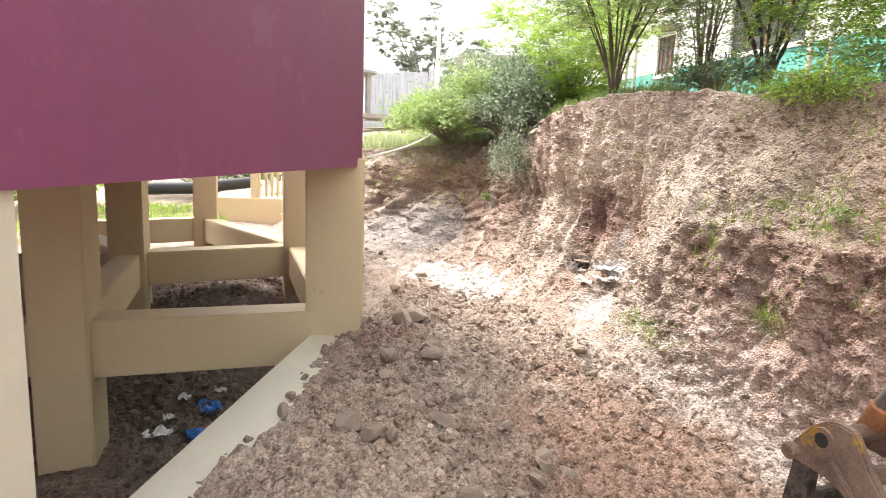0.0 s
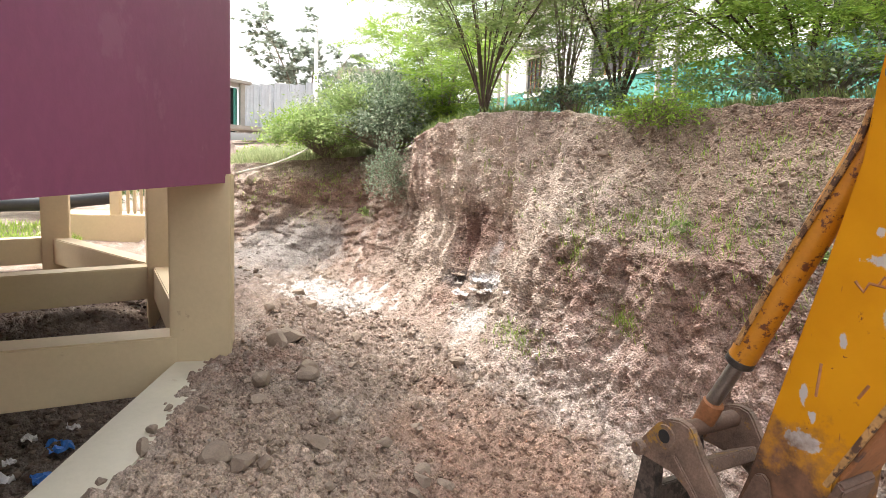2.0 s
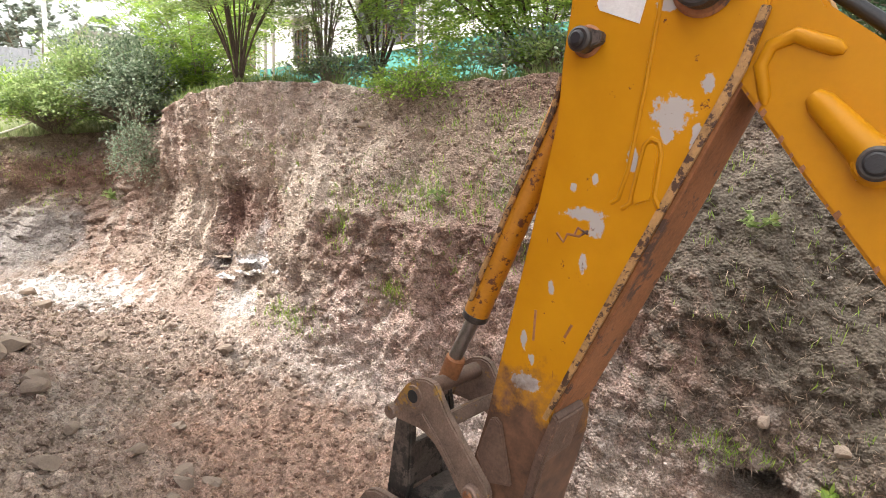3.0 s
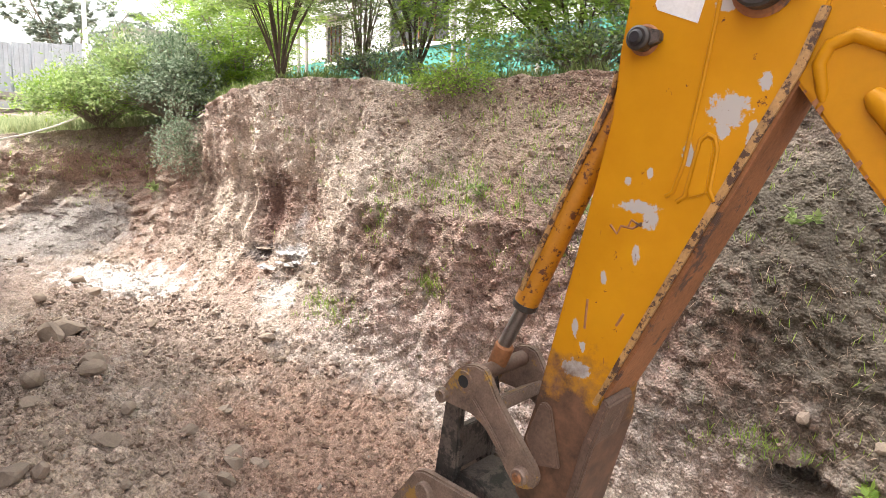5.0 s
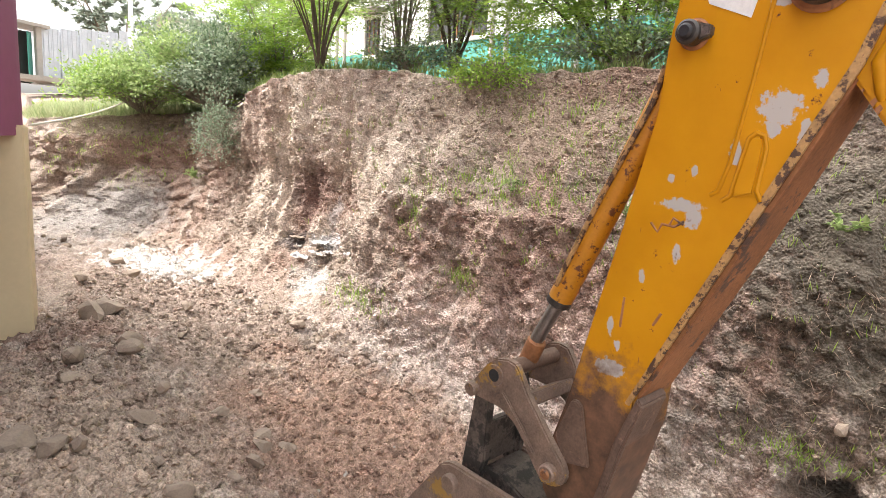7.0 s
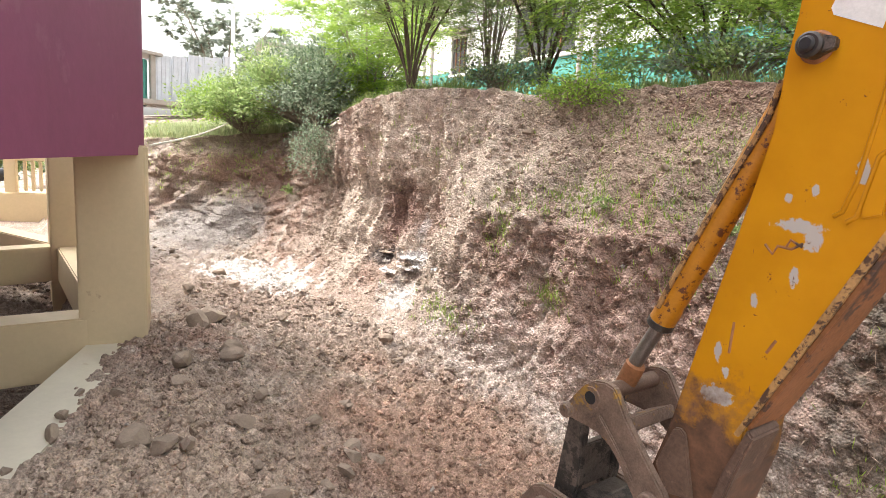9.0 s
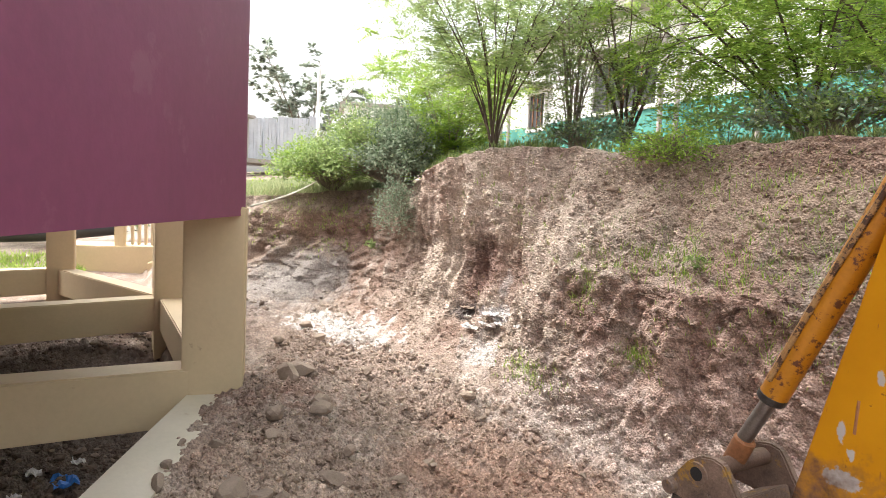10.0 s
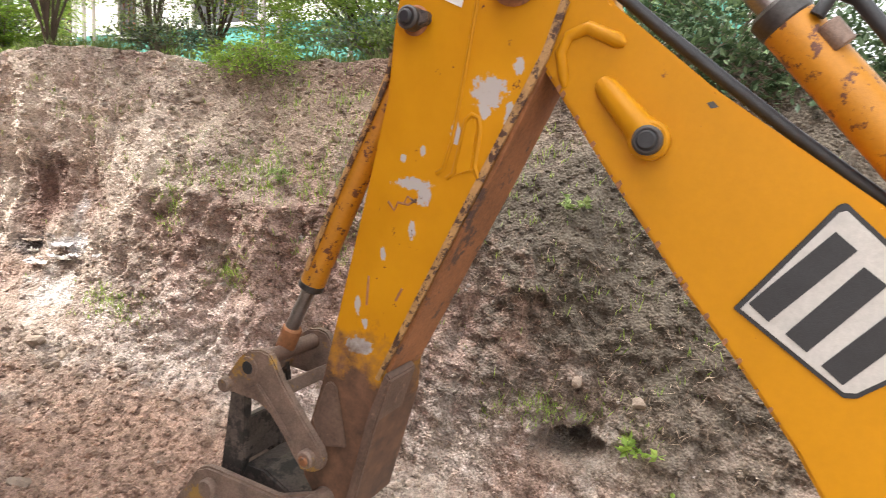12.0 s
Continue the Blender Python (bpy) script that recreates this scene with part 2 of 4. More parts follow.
def box_bm(m, size, bevel=0.01):
    bm = bmesh.new()
    bmesh.ops.create_cube(bm, size=1, matrix=m @ Matrix.Diagonal((*size, 1)))
    if bevel:
        bmesh.ops.bevel(bm, geom=bm.edges[:], offset=bevel, segments=2, affect="EDGES")
    return bm


def beam_bm(a, b, width, height, bevel=0.012):
    """A bar between two points of its top's middle line."""
    a, b = Vector(a), Vector(b)
    d = b - a
    m = Matrix.Translation((a + b) / 2 - Vector((0, 0, height / 2))) @ pose(0, 0, 0, 0, 0, math.degrees(math.atan2(d.y, d.x)))
    return box_bm(m, (d.length, width, height), bevel)


def tube_lists(points, radii, sides=6):
    verts, faces = [], []
    pts = [Vector(p) for p in points]
    side = None
    for i, p in enumerate(pts):
        d = (pts[min(i + 1, len(pts) - 1)] - pts[max(i - 1, 0)]).normalized()
        if side is None:
            side = d.orthogonal().normalized()
        side = (side - d * side.dot(d)).normalized()
        up = d.cross(side)
        for k in range(sides):
            a = 2 * math.pi * k / sides
            verts.append(p + (side * math.cos(a) + up * math.sin(a)) * radii[i])
        if i:
            o = (i - 1) * sides
            for k in range(sides):
                faces.append((o + k, o + (k + 1) % sides, o + sides + (k + 1) % sides, o + sides + k))
    faces.append(tuple(range(sides))[::-1])
    faces.append(tuple(range(len(verts) - sides, len(verts))))
    return verts, faces


def tube(name, points, radius, mat, parent=None, sides=12, label=""):
    radii = radius if isinstance(radius, (list, tuple)) else [radius] * len(points)
    v, f = tube_lists(points, radii, sides)
    return from_lists(name, v, f, mat, parent, True, label)


def smoothstep(a, b, x):
    t = np.clip((x - a) / (b - a), 0, 1)
    return t * t * (3 - 2 * t)


# ---- the ground: one sheet, trench floor, spoil slope, cut bank and terrace ----
U = Vector((math.sin(radians(39)), math.cos(radians(39)), 0))
OUT = Vector((U.y, -U.x, 0))
F_COL = Vector((1.73, 3.80, 0))
F_EDGE = F_COL + OUT * 0.17
EAST = Vector((math.sin(radians(12)), math.cos(radians(12)), 0))
EAST_OUT = Vector((EAST.y, -EAST.x, 0))

PL_U = Vector((math.sin(radians(35.7)), math.cos(radians(35.7)), 0))
PL_OUT = Vector((PL_U.y, -PL_U.x, 0))
PL_EDGE = Vector((1.762, 3.51, 0))

ST_Y = [-60, -12, -6, -2, -0.6, 0.3, 1.2, 1.9, 2.5, 3.0, 3.6, 4.0, 4.5, 5.0, 5.6, 6.2, 6.6, 7.0, 7.4, 8.0, 9.0, 14.0, 60]
TOE_X = [2.6, 2.6, 2.8, 3.15, 3.3, 3.48, 3.62, 3.70, 3.68, 3.62, 3.55, 3.54, 3.6, 3.74, 3.93, 3.9, 3.3, 3.0, 2.95, 3.05, 3.5, 5.5, 20]
TOE_Z = [-0.4, -0.4, -0.4, -0.45, -0.42, -0.28, -0.12, -0.03, 0.05, 0.1, 0.16, 0.19, 0.21, 0.23, 0.26, 0.28, 0.29, 0.3, 0.3, 0.3, 0.32, 0.4, 1.2]
TOP_X = [4.1, 4.1, 4.1, 4.15, 4.3, 4.42, 4.46, 4.36, 4.24, 4.17, 4.12, 4.08, 4.1, 4.55, 4.85, 4.95, 4.9, 4.7, 3.9, 3.6, 4.0, 6.2, 21]
TOP_Z = [2.12, 2.12, 2.12, 2.12, 2.13, 2.14, 2.12, 2.06, 2.08, 2.1, 2.1, 2.04, 1.9, 1.85, 1.8, 1.76, 1.72, 1.68, 1.58, 1.53, 1.5, 1.5, 1.6]
RISE_W = [0, 0.08, 0.22, 0.42, 0.55, 0.64, 0.8, 1.0]
RISE_P = [0, 0.07, 0.11, 0.16, 0.22, 0.40, 0.70, 1.0]
PLAIN_P = [0, 0.10, 0.24, 0.36, 0.47, 0.60, 0.82, 1.0]
LEDGE_P = [0, 0.40, 0.84, 1.02, 1.03, 1.03, 1.02, 1.0]
FAR_P = [0, 0.16, 0.36, 0.56, 0.68, 0.70, 0.80, 1.0]


def floor_z(x, y):
    """Height of the dug ground west of the bank's foot."""
    trench = np.interp(y, [-6, 0, 1.5, 2.5, 3.2, 4.2, 6, 9, 14, 60], [-0.4, -0.38, -0.27, -0.15, 0.0, 0.16, 0.24, 0.28, 0.35, 1.0])
    d1 = (x - PL_EDGE.x) * PL_OUT.x + (y - PL_EDGE.y) * PL_OUT.y
    d2 = (x - F_EDGE.x - 0.08) * EAST_OUT.x + (y - F_EDGE.y - 0.2) * EAST_OUT.y
    d = np.maximum(d1, d2)
    heap = np.interp(d, [-0.3, -0.18, 0.0, 0.3, 0.6, 0.85, 1.2, 1.6, 2.1, 3], [0.04, 0.12, 0.2, 0.255, 0.21, 0.12, -0.02, -0.17, -0.3, -0.4]) + np.clip((y - 2.5) * 0.06, -0.08, 0.05) + 0.06 * np.exp(-((d + 0.04) / 0.2) ** 2) * (1 - smoothstep(1.9, 2.9, y))
    heap = heap * smoothstep(-1.5, 0.6, y) * (1 - smoothstep(5.0, 7.0, y)) - 0.3 * (1 - smoothstep(-1.5, 0.6, y)) - 0.0
    z = np.where(heap > trench, heap, trench)
    blend = np.abs(heap - trench)
    z = z + 0.04 * np.exp(-(blend / 0.08) ** 2)
    under = np.interp(y, [2, 4.5, 6.5, 8, 10, 14, 60], [-0.66, -0.6, -0.42, -0.25, -0.05, 0.3, 1.0])
    under = under + 0.28 * np.exp(-(((x - 1.4) / 0.8) ** 2 + ((y - 6.9) / 0.7) ** 2))
    inside = smoothstep(0.12, 0.42, -d) * smoothstep(-0.2, 0.4, y)
    return z * (1 - inside) + under * inside


def fine_steps(stops):
    out = []
    for (a, b, step) in stops:
        n = max(1, round((b - a) / step))
        out += [a + (b - a) * i / n for i in range(n)]
    return np.array(out + [stops[-1][1]])


def build_ground():
    ys = fine_steps([(-60, -12, 8), (-12, -2.2, 0.35), (-2.2, 5.0, 0.0145), (5.0, 8.4, 0.024), (8.4, 16, 0.3), (16, 60, 6)])
    fl = fine_steps([(-60, -12, 8), (-12, -2.0, 0.5), (-2.0, 0.2, 0.08), (0.2, 3.0, 0.0145)])
    toe_x, toe_z = np.interp(ys, ST_Y, TOE_X), np.interp(ys, ST_Y, TOE_Z)
    top_x, top_z = np.interp(ys, ST_Y, TOP_X), np.interp(ys, ST_Y, TOP_Z)
    w = np.linspace(0, 1, 165)
    te = fine_steps([(0, 0.9, 0.03), (0.9, 3, 0.15), (3, 9, 0.6), (9, 60, 6)])[1:]
    nx = len(fl) + len(w) + len(te)
    X, Y, Z = np.zeros((len(ys), nx)), np.zeros((len(ys), nx)), np.zeros((len(ys), nx))
    for i, y in enumerate(ys):
        fx = fl + smoothstep(1.5, 3.0, fl) * (toe_x[i] - 3.0) - smoothstep(2.8, 3.0, fl) * 0.02
        fz = floor_z(fx, np.full_like(fx, y))
        near = smoothstep(0.8, 0.0, toe_x[i] - fx)
        fz = fz * (1 - near) + toe_z[i] * near
        ledge = smoothstep(2.3, 3.2, y)
        shelf = smoothstep(-0.4, 0.5, y)
        far = smoothstep(4.5, 5.3, y)
        p = np.interp(w, RISE_W, RISE_P) * shelf + np.interp(w, RISE_W, PLAIN_P) * (1 - shelf)
        p = p * (1 - ledge) + np.interp(w, RISE_W, LEDGE_P) * ledge
        p = p * (1 - far) + np.interp(w, RISE_W, FAR_P) * far
        bx = toe_x[i] + (top_x[i] - toe_x[i]) * p
        bz = toe_z[i] + (top_z[i] - toe_z[i]) * w
        tx = top_x[i] + te
        rise = 0.14 * smoothstep(0, 5, te) + (0.9 * smoothstep(5.5, 10, y) * smoothstep(0.3, 14, te + 0.6 * max(0, y - 5)))
        tz = top_z[i] + rise
        X[i] = np.concatenate([fx, bx, tx])
        Z[i] = np.concatenate([fz, bz, tz])
        Y[i] = y
    # uneven surface
    verts = []
    nf, nw = len(fl), len(w)
    for i in range(len(ys)):
        for j in range(nx):
            x, y, z = X[i, j], Y[i, j], Z[i, j]
            if -2.4 < y < 8.6 and -0.5 < x < 6:
                v = Vector((x, y, z))
                if nf <= j < nf + nw:
                    t = w[j - nf]
                    mid = math.sin(math.pi * min(1, max(0, t))) ** 0.6
                    right = 1 - min(1, max(0, (y - 2.2) / 0.6))
                    gully = noise.noise(Vector((0, y * 3.1, z * 0.4))) * 0.12 + noise.noise(Vector((7, y * 9.0, z * 0.8))) * 0.085 * (1 - right * 0.5) + noise.noise(Vector((3, y * 19.0, z * 2.2))) * 0.022
                    far = min(1, max(0, (y - 4.9) / 0.4))
                    lump = noise.fractal(v * 2.2, 0.9, 2.1, 4) * 0.07 + far * (noise.fractal(v * 5.0, 0.7, 2.1, 4) * 0.06 + (noise.voronoi(v * 9.0)[0][0] - 0.35) * 0.09)
                    ridge = 1 - abs(noise.noise(v * 9.0)) * 2
                    low = 1 - min(1, max(0, (t - 0.5) / 0.15))
                    rough = noise.fractal(v * 13.0, 0.7, 2.2, 4) * (0.013 + 0.02 * low * right) + ridge * 0.016 * low * right
                    rough += (noise.voronoi(v * 8.5)[0][0] - 0.35) * 0.06 * low * right * mid
                    up = (1 - right) * min(1, max(0, (t - 0.3) / 0.2))
                    vs_ = Vector((x, y, z * (1 - 0.65 * up)))
                    rough -= (0.5 - noise.voronoi(vs_ * 26.0)[0][0]) * (0.026 - 0.012 * up) + noise.noise(vs_ * 45.0) * 0.007
                    cave = math.exp(-((y - 3.62) / 0.2) ** 2 - ((z - 0.95) / 0.36) ** 2) * 0.13
                    hole = math.exp(-((y + 0.62) / 0.13) ** 2 - ((z + 0.0) / 0.06) ** 2) * 0.55
                    dx = mid * (gully + lump) + rough + cave + hole
                    x += dx
                    y += mid * noise.noise(v * 3.3 + Vector((5, 5, 5))) * 0.05
                    z += rough * 0.5 * mid + (0.05 * noise.noise(Vector((y * 2.3, 3.1, 0))) + 0.025 * noise.noise(Vector((y * 9.0, 1.7, 0)))) * t
                elif j < nf:
                    z += noise.fractal(v * 1.7, 0.9, 2.1, 4) * 0.035 + noise.fractal(v * 8.0, 0.5, 2.2, 4) * 0.042 - max(0, abs(noise.noise(v * 7.0)) - 0.2) * 0.03
                    c = noise.noise(v * 2.6)
                    z += (0.5 - noise.voronoi(v * 21.0)[0][0]) * (0.028 + 0.03 * max(0, c)) + (0.5 - noise.voronoi(v * 40.0)[0][0]) * 0.02
                else:
                    f = min(1, (x - X[i, nf + nw - 1]) / 0.3)
                    z += (1 - f) * (0.05 * noise.noise(Vector((y * 2.3, 3.1, 0))) + 0.025 * noise.noise(Vector((y * 9.0, 1.7, 0)))) + noise.fractal(v * 3.0, 0.9, 2.1, 3) * 0.03
            verts.append((x, y, z))
    faces = [(i * nx + j, i * nx + j + 1, (i + 1) * nx + j + 1, (i + 1) * nx + j) for i in range(len(ys) - 1) for j in range(nx - 1)]
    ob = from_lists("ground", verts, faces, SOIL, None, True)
    return tagged(ob, "reddish-brown dug earth trench with a steep cut bank", "ground", "", "structure"), verts, (len(ys), nx, nf, nw, ys)


GROUND, GROUND_VERTS, GRID = build_ground()
GV = np.array(GROUND_VERTS)
GN = GRID[2]


def drop_z(x, y):
    """The ground's height at a place west of the bank's foot or on the terrace."""
    d = (GV[:, 0] - x) ** 2 + (GV[:, 1] - y) ** 2
    return float(GV[np.argmin(d), 2])


def terrace_z(x, y):
    """The upper ground's height behind the bank's edge."""
    rows = GV.reshape(GRID[0], GRID[1], 3)[:, GN + GRID[3] - 1:].reshape(-1, 3)
    return float(rows[np.argmin((rows[:, 0] - x) ** 2 + (rows[:, 1] - y) ** 2), 2])


def face_point(y, z):
    """The place on the bank's face at that y and height."""
    rows = GV.reshape(GRID[0], GRID[1], 3)
    i = int(np.argmin(np.abs(GRID[4] - y)))
    band = rows[i, GN:GN + GRID[3]]
    return Vector(band[int(np.argmin(np.abs(band[:, 2] - z)))])


# ---- the magenta building on columns ----
house = thing("raised_building", "magenta building raised on cream concrete columns and tie beams", "building", at=(1.0, 5.0, -0.6))
COLS = {"A": F_COL - U * 3.09, "F": F_COL, "B": Vector((-0.02, 4.16, 0)), "C": Vector((0.46, 6.72, 0)), "E": Vector((2.28, 6.74, 0)), "D": Vector((1.66, 9.7, 0)), "G": Vector((-0.3, 9.5, 0)), "H": Vector((-1.7, 4.6, 0)), "I": Vector((-1.5, 7.0, 0))}
for key, c in COLS.items():
    turn = {"A": -39, "F": -25}.get(key, -12)
    part("column", box_bm(pose(c.x, c.y, 0.35, 0, 0, turn), (0.40 if key == "F" else 0.34, 0.34 if key in "AF" else 0.44, 2.3), 0.012), PALE_CREAM if key == "A" else CREAM, house)
TIE = 0.38
for a, b, top, wd, ht in (("B", "F", TIE, 0.26, 0.4), ("C", "E", TIE, 0.26, 0.36), ("B", "C", TIE + 0.004, 0.24, 0.36), ("F", "E", TIE + 0.004, 0.24, 0.36), ("E", "D", TIE, 0.24, 0.36), ("D", "G", TIE + 0.004, 0.24, 0.36), ("C", "G", TIE - 0.004, 0.24, 0.36), ("H", "B", TIE - 0.01, 0.24, 0.36), ("I", "C", TIE - 0.012, 0.24, 0.36)):
    p, q = COLS[a], COLS[b]
    d = (q - p).normalized() * 0.15
    part("tie_beam", beam_bm((p + d).to_tuple()[:2] + (top,), (q - d).to_tuple()[:2] + (top,), wd, ht), CREAM, house)

p_ = PL_EDGE - PL_OUT * 0.1675
q_ = p_ - PL_U * 3.3
p_ = p_ + PL_U * 0.2
part("plinth_beam", beam_bm((p_.x, p_.y, 0.2), (q_.x, q_.y, 0.2), 0.335, 0.5), PALE_CREAM, house, "pale cream plinth beam half buried in spoil")
# unseen wall, added to keep side light out from under the building
part("unseen_shade_wall", box_bm(pose(-2.5, 6.0, 0.3), (0.2, 9.0, 2.2), 0.01), CONCRETE, house)


def wall_outline(grow):
    """Plan of the magenta wall, with a rounded corner."""
    o = F_EDGE + OUT * grow
    corner = o + U * 0.24
    start = o - U * 4.4
    r = 0.3
    pts = [start + (corner - U * r - start) * t for t in (0, 0.25, 0.5, 0.75, 1)]
    n = 10
    a0, a1 = math.atan2(OUT.y, OUT.x), math.atan2(U.y, U.x)
    centre = corner - U * r - OUT * r
    for i in range(1, n + 1):
        a = a0 + (a1 - a0) * i / n
        pts.append(centre + Vector((math.cos(a), math.sin(a), 0)) * r)
    last = pts[-1]
    pts += [last - OUT * 0.5, Vector((1.0, 9.9, 0)), Vector((-3.5, 9.9, 0)), Vector((-4.5, 3.0, 0))]
    return pts


def prism(points, z0, z1):
    bm = bmesh.new()
    lo = [bm.verts.new((p.x, p.y, z0)) for p in points]
    hi = [bm.verts.new((p.x, p.y, z1)) for p in points]
    n = len(points)
    bm.faces.new(lo[::-1])
    bm.faces.new(hi)
    for i in range(n):
        bm.faces.new((lo[i], lo[(i + 1) % n], hi[(i + 1) % n], hi[i]))
    return bm


OUTLINE = wall_outline(0.03)
# unseen upper part added to shade digger and near bank; rear stays low
part("wall", prism(OUTLINE[:-4] + [OUTLINE[-4], OUTLINE[0] - OUT * 3.0], 1.44, 9.0), PINK, house, "magenta painted plaster wall with a rounded corner")
part("rear_floor", prism([OUTLINE[-4] + Vector((0.0, 0.12, 0)), Vector((1.2, 9.9, 0)), Vector((-3.5, 9.9, 0)), Vector((-4.5, 3.0, 0)), OUTLINE[0] - OUT * 3.1], 1.45, 3.2), PINK, house)


# ---- the excavator arm ----
AX_O, AX_H, AX_N = Vector((1.97, -0.14, 0)), Vector((0.185, 0.983, 0)).normalized(), Vector((-0.983, 0.185, 0)).normalized()


def arm(h, z, off=0.0):
    """A place in the arm's upright plane; off: metres behind the near side plate."""
    return AX_O + AX_H * h + Vector((0, 0, z)) - AX_N * off


def plate(points, off, thick, bevel=0.006):
    bm = bmesh.new()
    a = [bm.verts.new(arm(h, z, off)) for h, z in points]
    b = [bm.verts.new(arm(h, z, off + thick)) for h, z in points]
    n = len(points)
    bm.faces.new(a)
    bm.faces.new(b[::-1])
    for i in range(n):
        bm.faces.new((a[i], b[i], b[(i + 1) % n], a[(i + 1) % n]))
    bmesh.ops.recalc_face_normals(bm, faces=bm.faces)
    if bevel:
        bmesh.ops.bevel(bm, geom=bm.edges[:], offset=bevel, segments=2, affect="EDGES")
    return bm


def pin(name, h, z, off, length, radius, mat, parent, label=""):
    """A cross pin with chamfered ends."""
    c = min(0.006, radius * 0.3)
    return tube(name, [arm(h, z, off), arm(h, z, off + c), arm(h, z, off + length - c), arm(h, z, off + length)], [radius - c, radius, radius, radius - c], mat, parent, 24, label)


def rod(name, a, b, radius, mat, parent, label="", sides=20):
    c = radius * 0.15
    d = (Vector(b) - Vector(a)).normalized() * c
    return tube(name, [a, a + d, b - d, b], [radius - c, radius, radius, radius - c], mat, parent, sides, label)


def scraped_paint():
    """Yellow paint with scraped patches of bare primer, chips and a rusty foot."""
    m, nt, b = mat_base("scraped_yellow_paint", 0.4)
    c = ramp(nt, noise_tex(nt, 5.0), [(0.3, (0.49, 0.21, 0.005)), (0.7, (0.57, 0.26, 0.007))])
    for h, z, sh, sz in ((-0.225, 1.683, 0.085, 0.075), (-0.215, 1.635, 0.03, 0.04), (-0.135, 1.573, 0.03, 0.06), (-0.015, 1.43, 0.10, 0.03), (-0.05, 1.40, 0.04, 0.05), (-0.02, 1.30, 0.02, 0.05),
                         (0.069, 1.224, 0.018, 0.04), (0.149, 1.054, 0.02, 0.05), (-0.04, 1.524, 0.015, 0.03), (0.02, 1.50, 0.018, 0.02), (0.14, 0.93, 0.09, 0.05), (-0.2, 1.93, 0.06, 0.03), (-0.3, 1.75, 0.03, 0.04), (0.12, 1.0, 0.02, 0.03), (-0.28, 1.62, 0.02, 0.08)):
        c = mix(nt, region(nt, arm(h, z), (0.6, sh * 0.72, sz * 0.72), 0.34, 34.0, (0.66, 0.78)), c, (0.43, 0.395, 0.37))
    chips = ramp(nt, noise_tex(nt, 17, 7, 0.75), [(0.655, (0, 0, 0)), (0.68, (1, 1, 1))])
    c = mix(nt, chips, c, (0.13, 0.05, 0.025))
    c = mix(nt, ramp(nt, noise_tex(nt, 90, 2, 0.5, (1, 1, 0.12)), [(0.76, (0, 0, 0)), (0.79, (0.8, 0.8, 0.8))]), c, (0.25, 0.10, 0.03))
    c = mix(nt, region(nt, arm(0.16, 0.5), (0.8, 0.5, 0.48), 0.16, 10.0, (0.72, 1.0)), c, ramp(nt, noise_tex(nt, 12, 6, 0.7), [(0.35, (0.075, 0.045, 0.032)), (0.65, (0.19, 0.10, 0.06))]))
    nt.links.new(c, b.inputs["Base Color"])
    bump(nt, b, noise_tex(nt, 60, 4), 0.4, 0.001)
    return m


SCRAPED = less_shine(scraped_paint(), 0.2)
BADGE_WHITE = plain("dirty_white_paint", (0.46, 0.435, 0.40), 0.15, 9.0, 0.5, spots=((0.20, 0.16, 0.13), 22.0, 0.68))
digger = thing("backhoe_arm", "yellow backhoe digger arm with scraped paint and a rusty linkage", "excavator arm", at=tuple(arm(0.6, -0.4)))
W = 0.24
DIP = [(0.03, 2.6), (0.06, 1.95), (0.074, 1.84), (0.082, 1.67), (0.145, 1.36), (0.235, 0.95), (0.272, 0.78), (0.315, 0.63), (0.335, 0.45), (0.25, 0.34), (0.14, 0.36), (0.05, 0.74), (0.045, 0.88), (-0.09, 1.175), (-0.24, 1.50), (-0.37, 1.78), (-0.41, 1.92), (-0.42, 2.3), (-0.3, 2.6)]
dipper = part("dipper", plate(DIP, 0, W), SCRAPED, digger, "yellow box-section dipper with scraped primer patches")
part("underside", plate([(-0.385, 1.79), (-0.256, 1.494), (-0.106, 1.168), (0.052, 0.832), (0.062, 0.84), (-0.094, 1.174), (-0.244, 1.50), (-0.373, 1.79)], 0.016, W - 0.032, 0.002), RUST, dipper, "rusty orange-brown underside plate")
part("edge_strip", plate([(-0.412, 1.90), (-0.375, 1.774), (-0.244, 1.493), (-0.094, 1.168), (0.06, 0.836), (0.075, 0.84), (-0.078, 1.18), (-0.226, 1.503), (-0.356, 1.786), (-0.392, 1.905)], -0.005, 0.012, 0.002), EDGE, dipper, "chipped welded edge strip")
tube("weld_seam", [arm(-0.178, 2.1), arm(-0.175, 1.933), arm(-0.153, 1.742), arm(-0.127, 1.552), arm(-0.106, 1.478), arm(-0.088, 1.466)], 0.006, YELLOW, dipper, 8)
part("lug_pad", plate([(-0.165, 1.60), (-0.176, 1.618), (-0.193, 1.615), (-0.201, 1.595), (-0.192, 1.48), (-0.15, 1.465), (-0.145, 1.49)], -0.008, 0.012, 0.004), SCRAPED, dipper)
tube("lug_rim", [arm(-0.212, 1.462), arm(-0.197, 1.49), arm(-0.206, 1.59), arm(-0.198, 1.618), arm(-0.18, 1.627), arm(-0.164, 1.612), arm(-0.158, 1.58), arm(-0.138, 1.47), arm(-0.118, 1.455)], 0.007, YELLOW, dipper, 8)
part("sticker", plate([(-0.015, 1.955), (-0.022, 1.938), (-0.128, 1.895), (-0.16, 2.03), (-0.05, 2.05)], -0.002, 0.004, 0), PAPER, dipper, "torn white paper sticker")
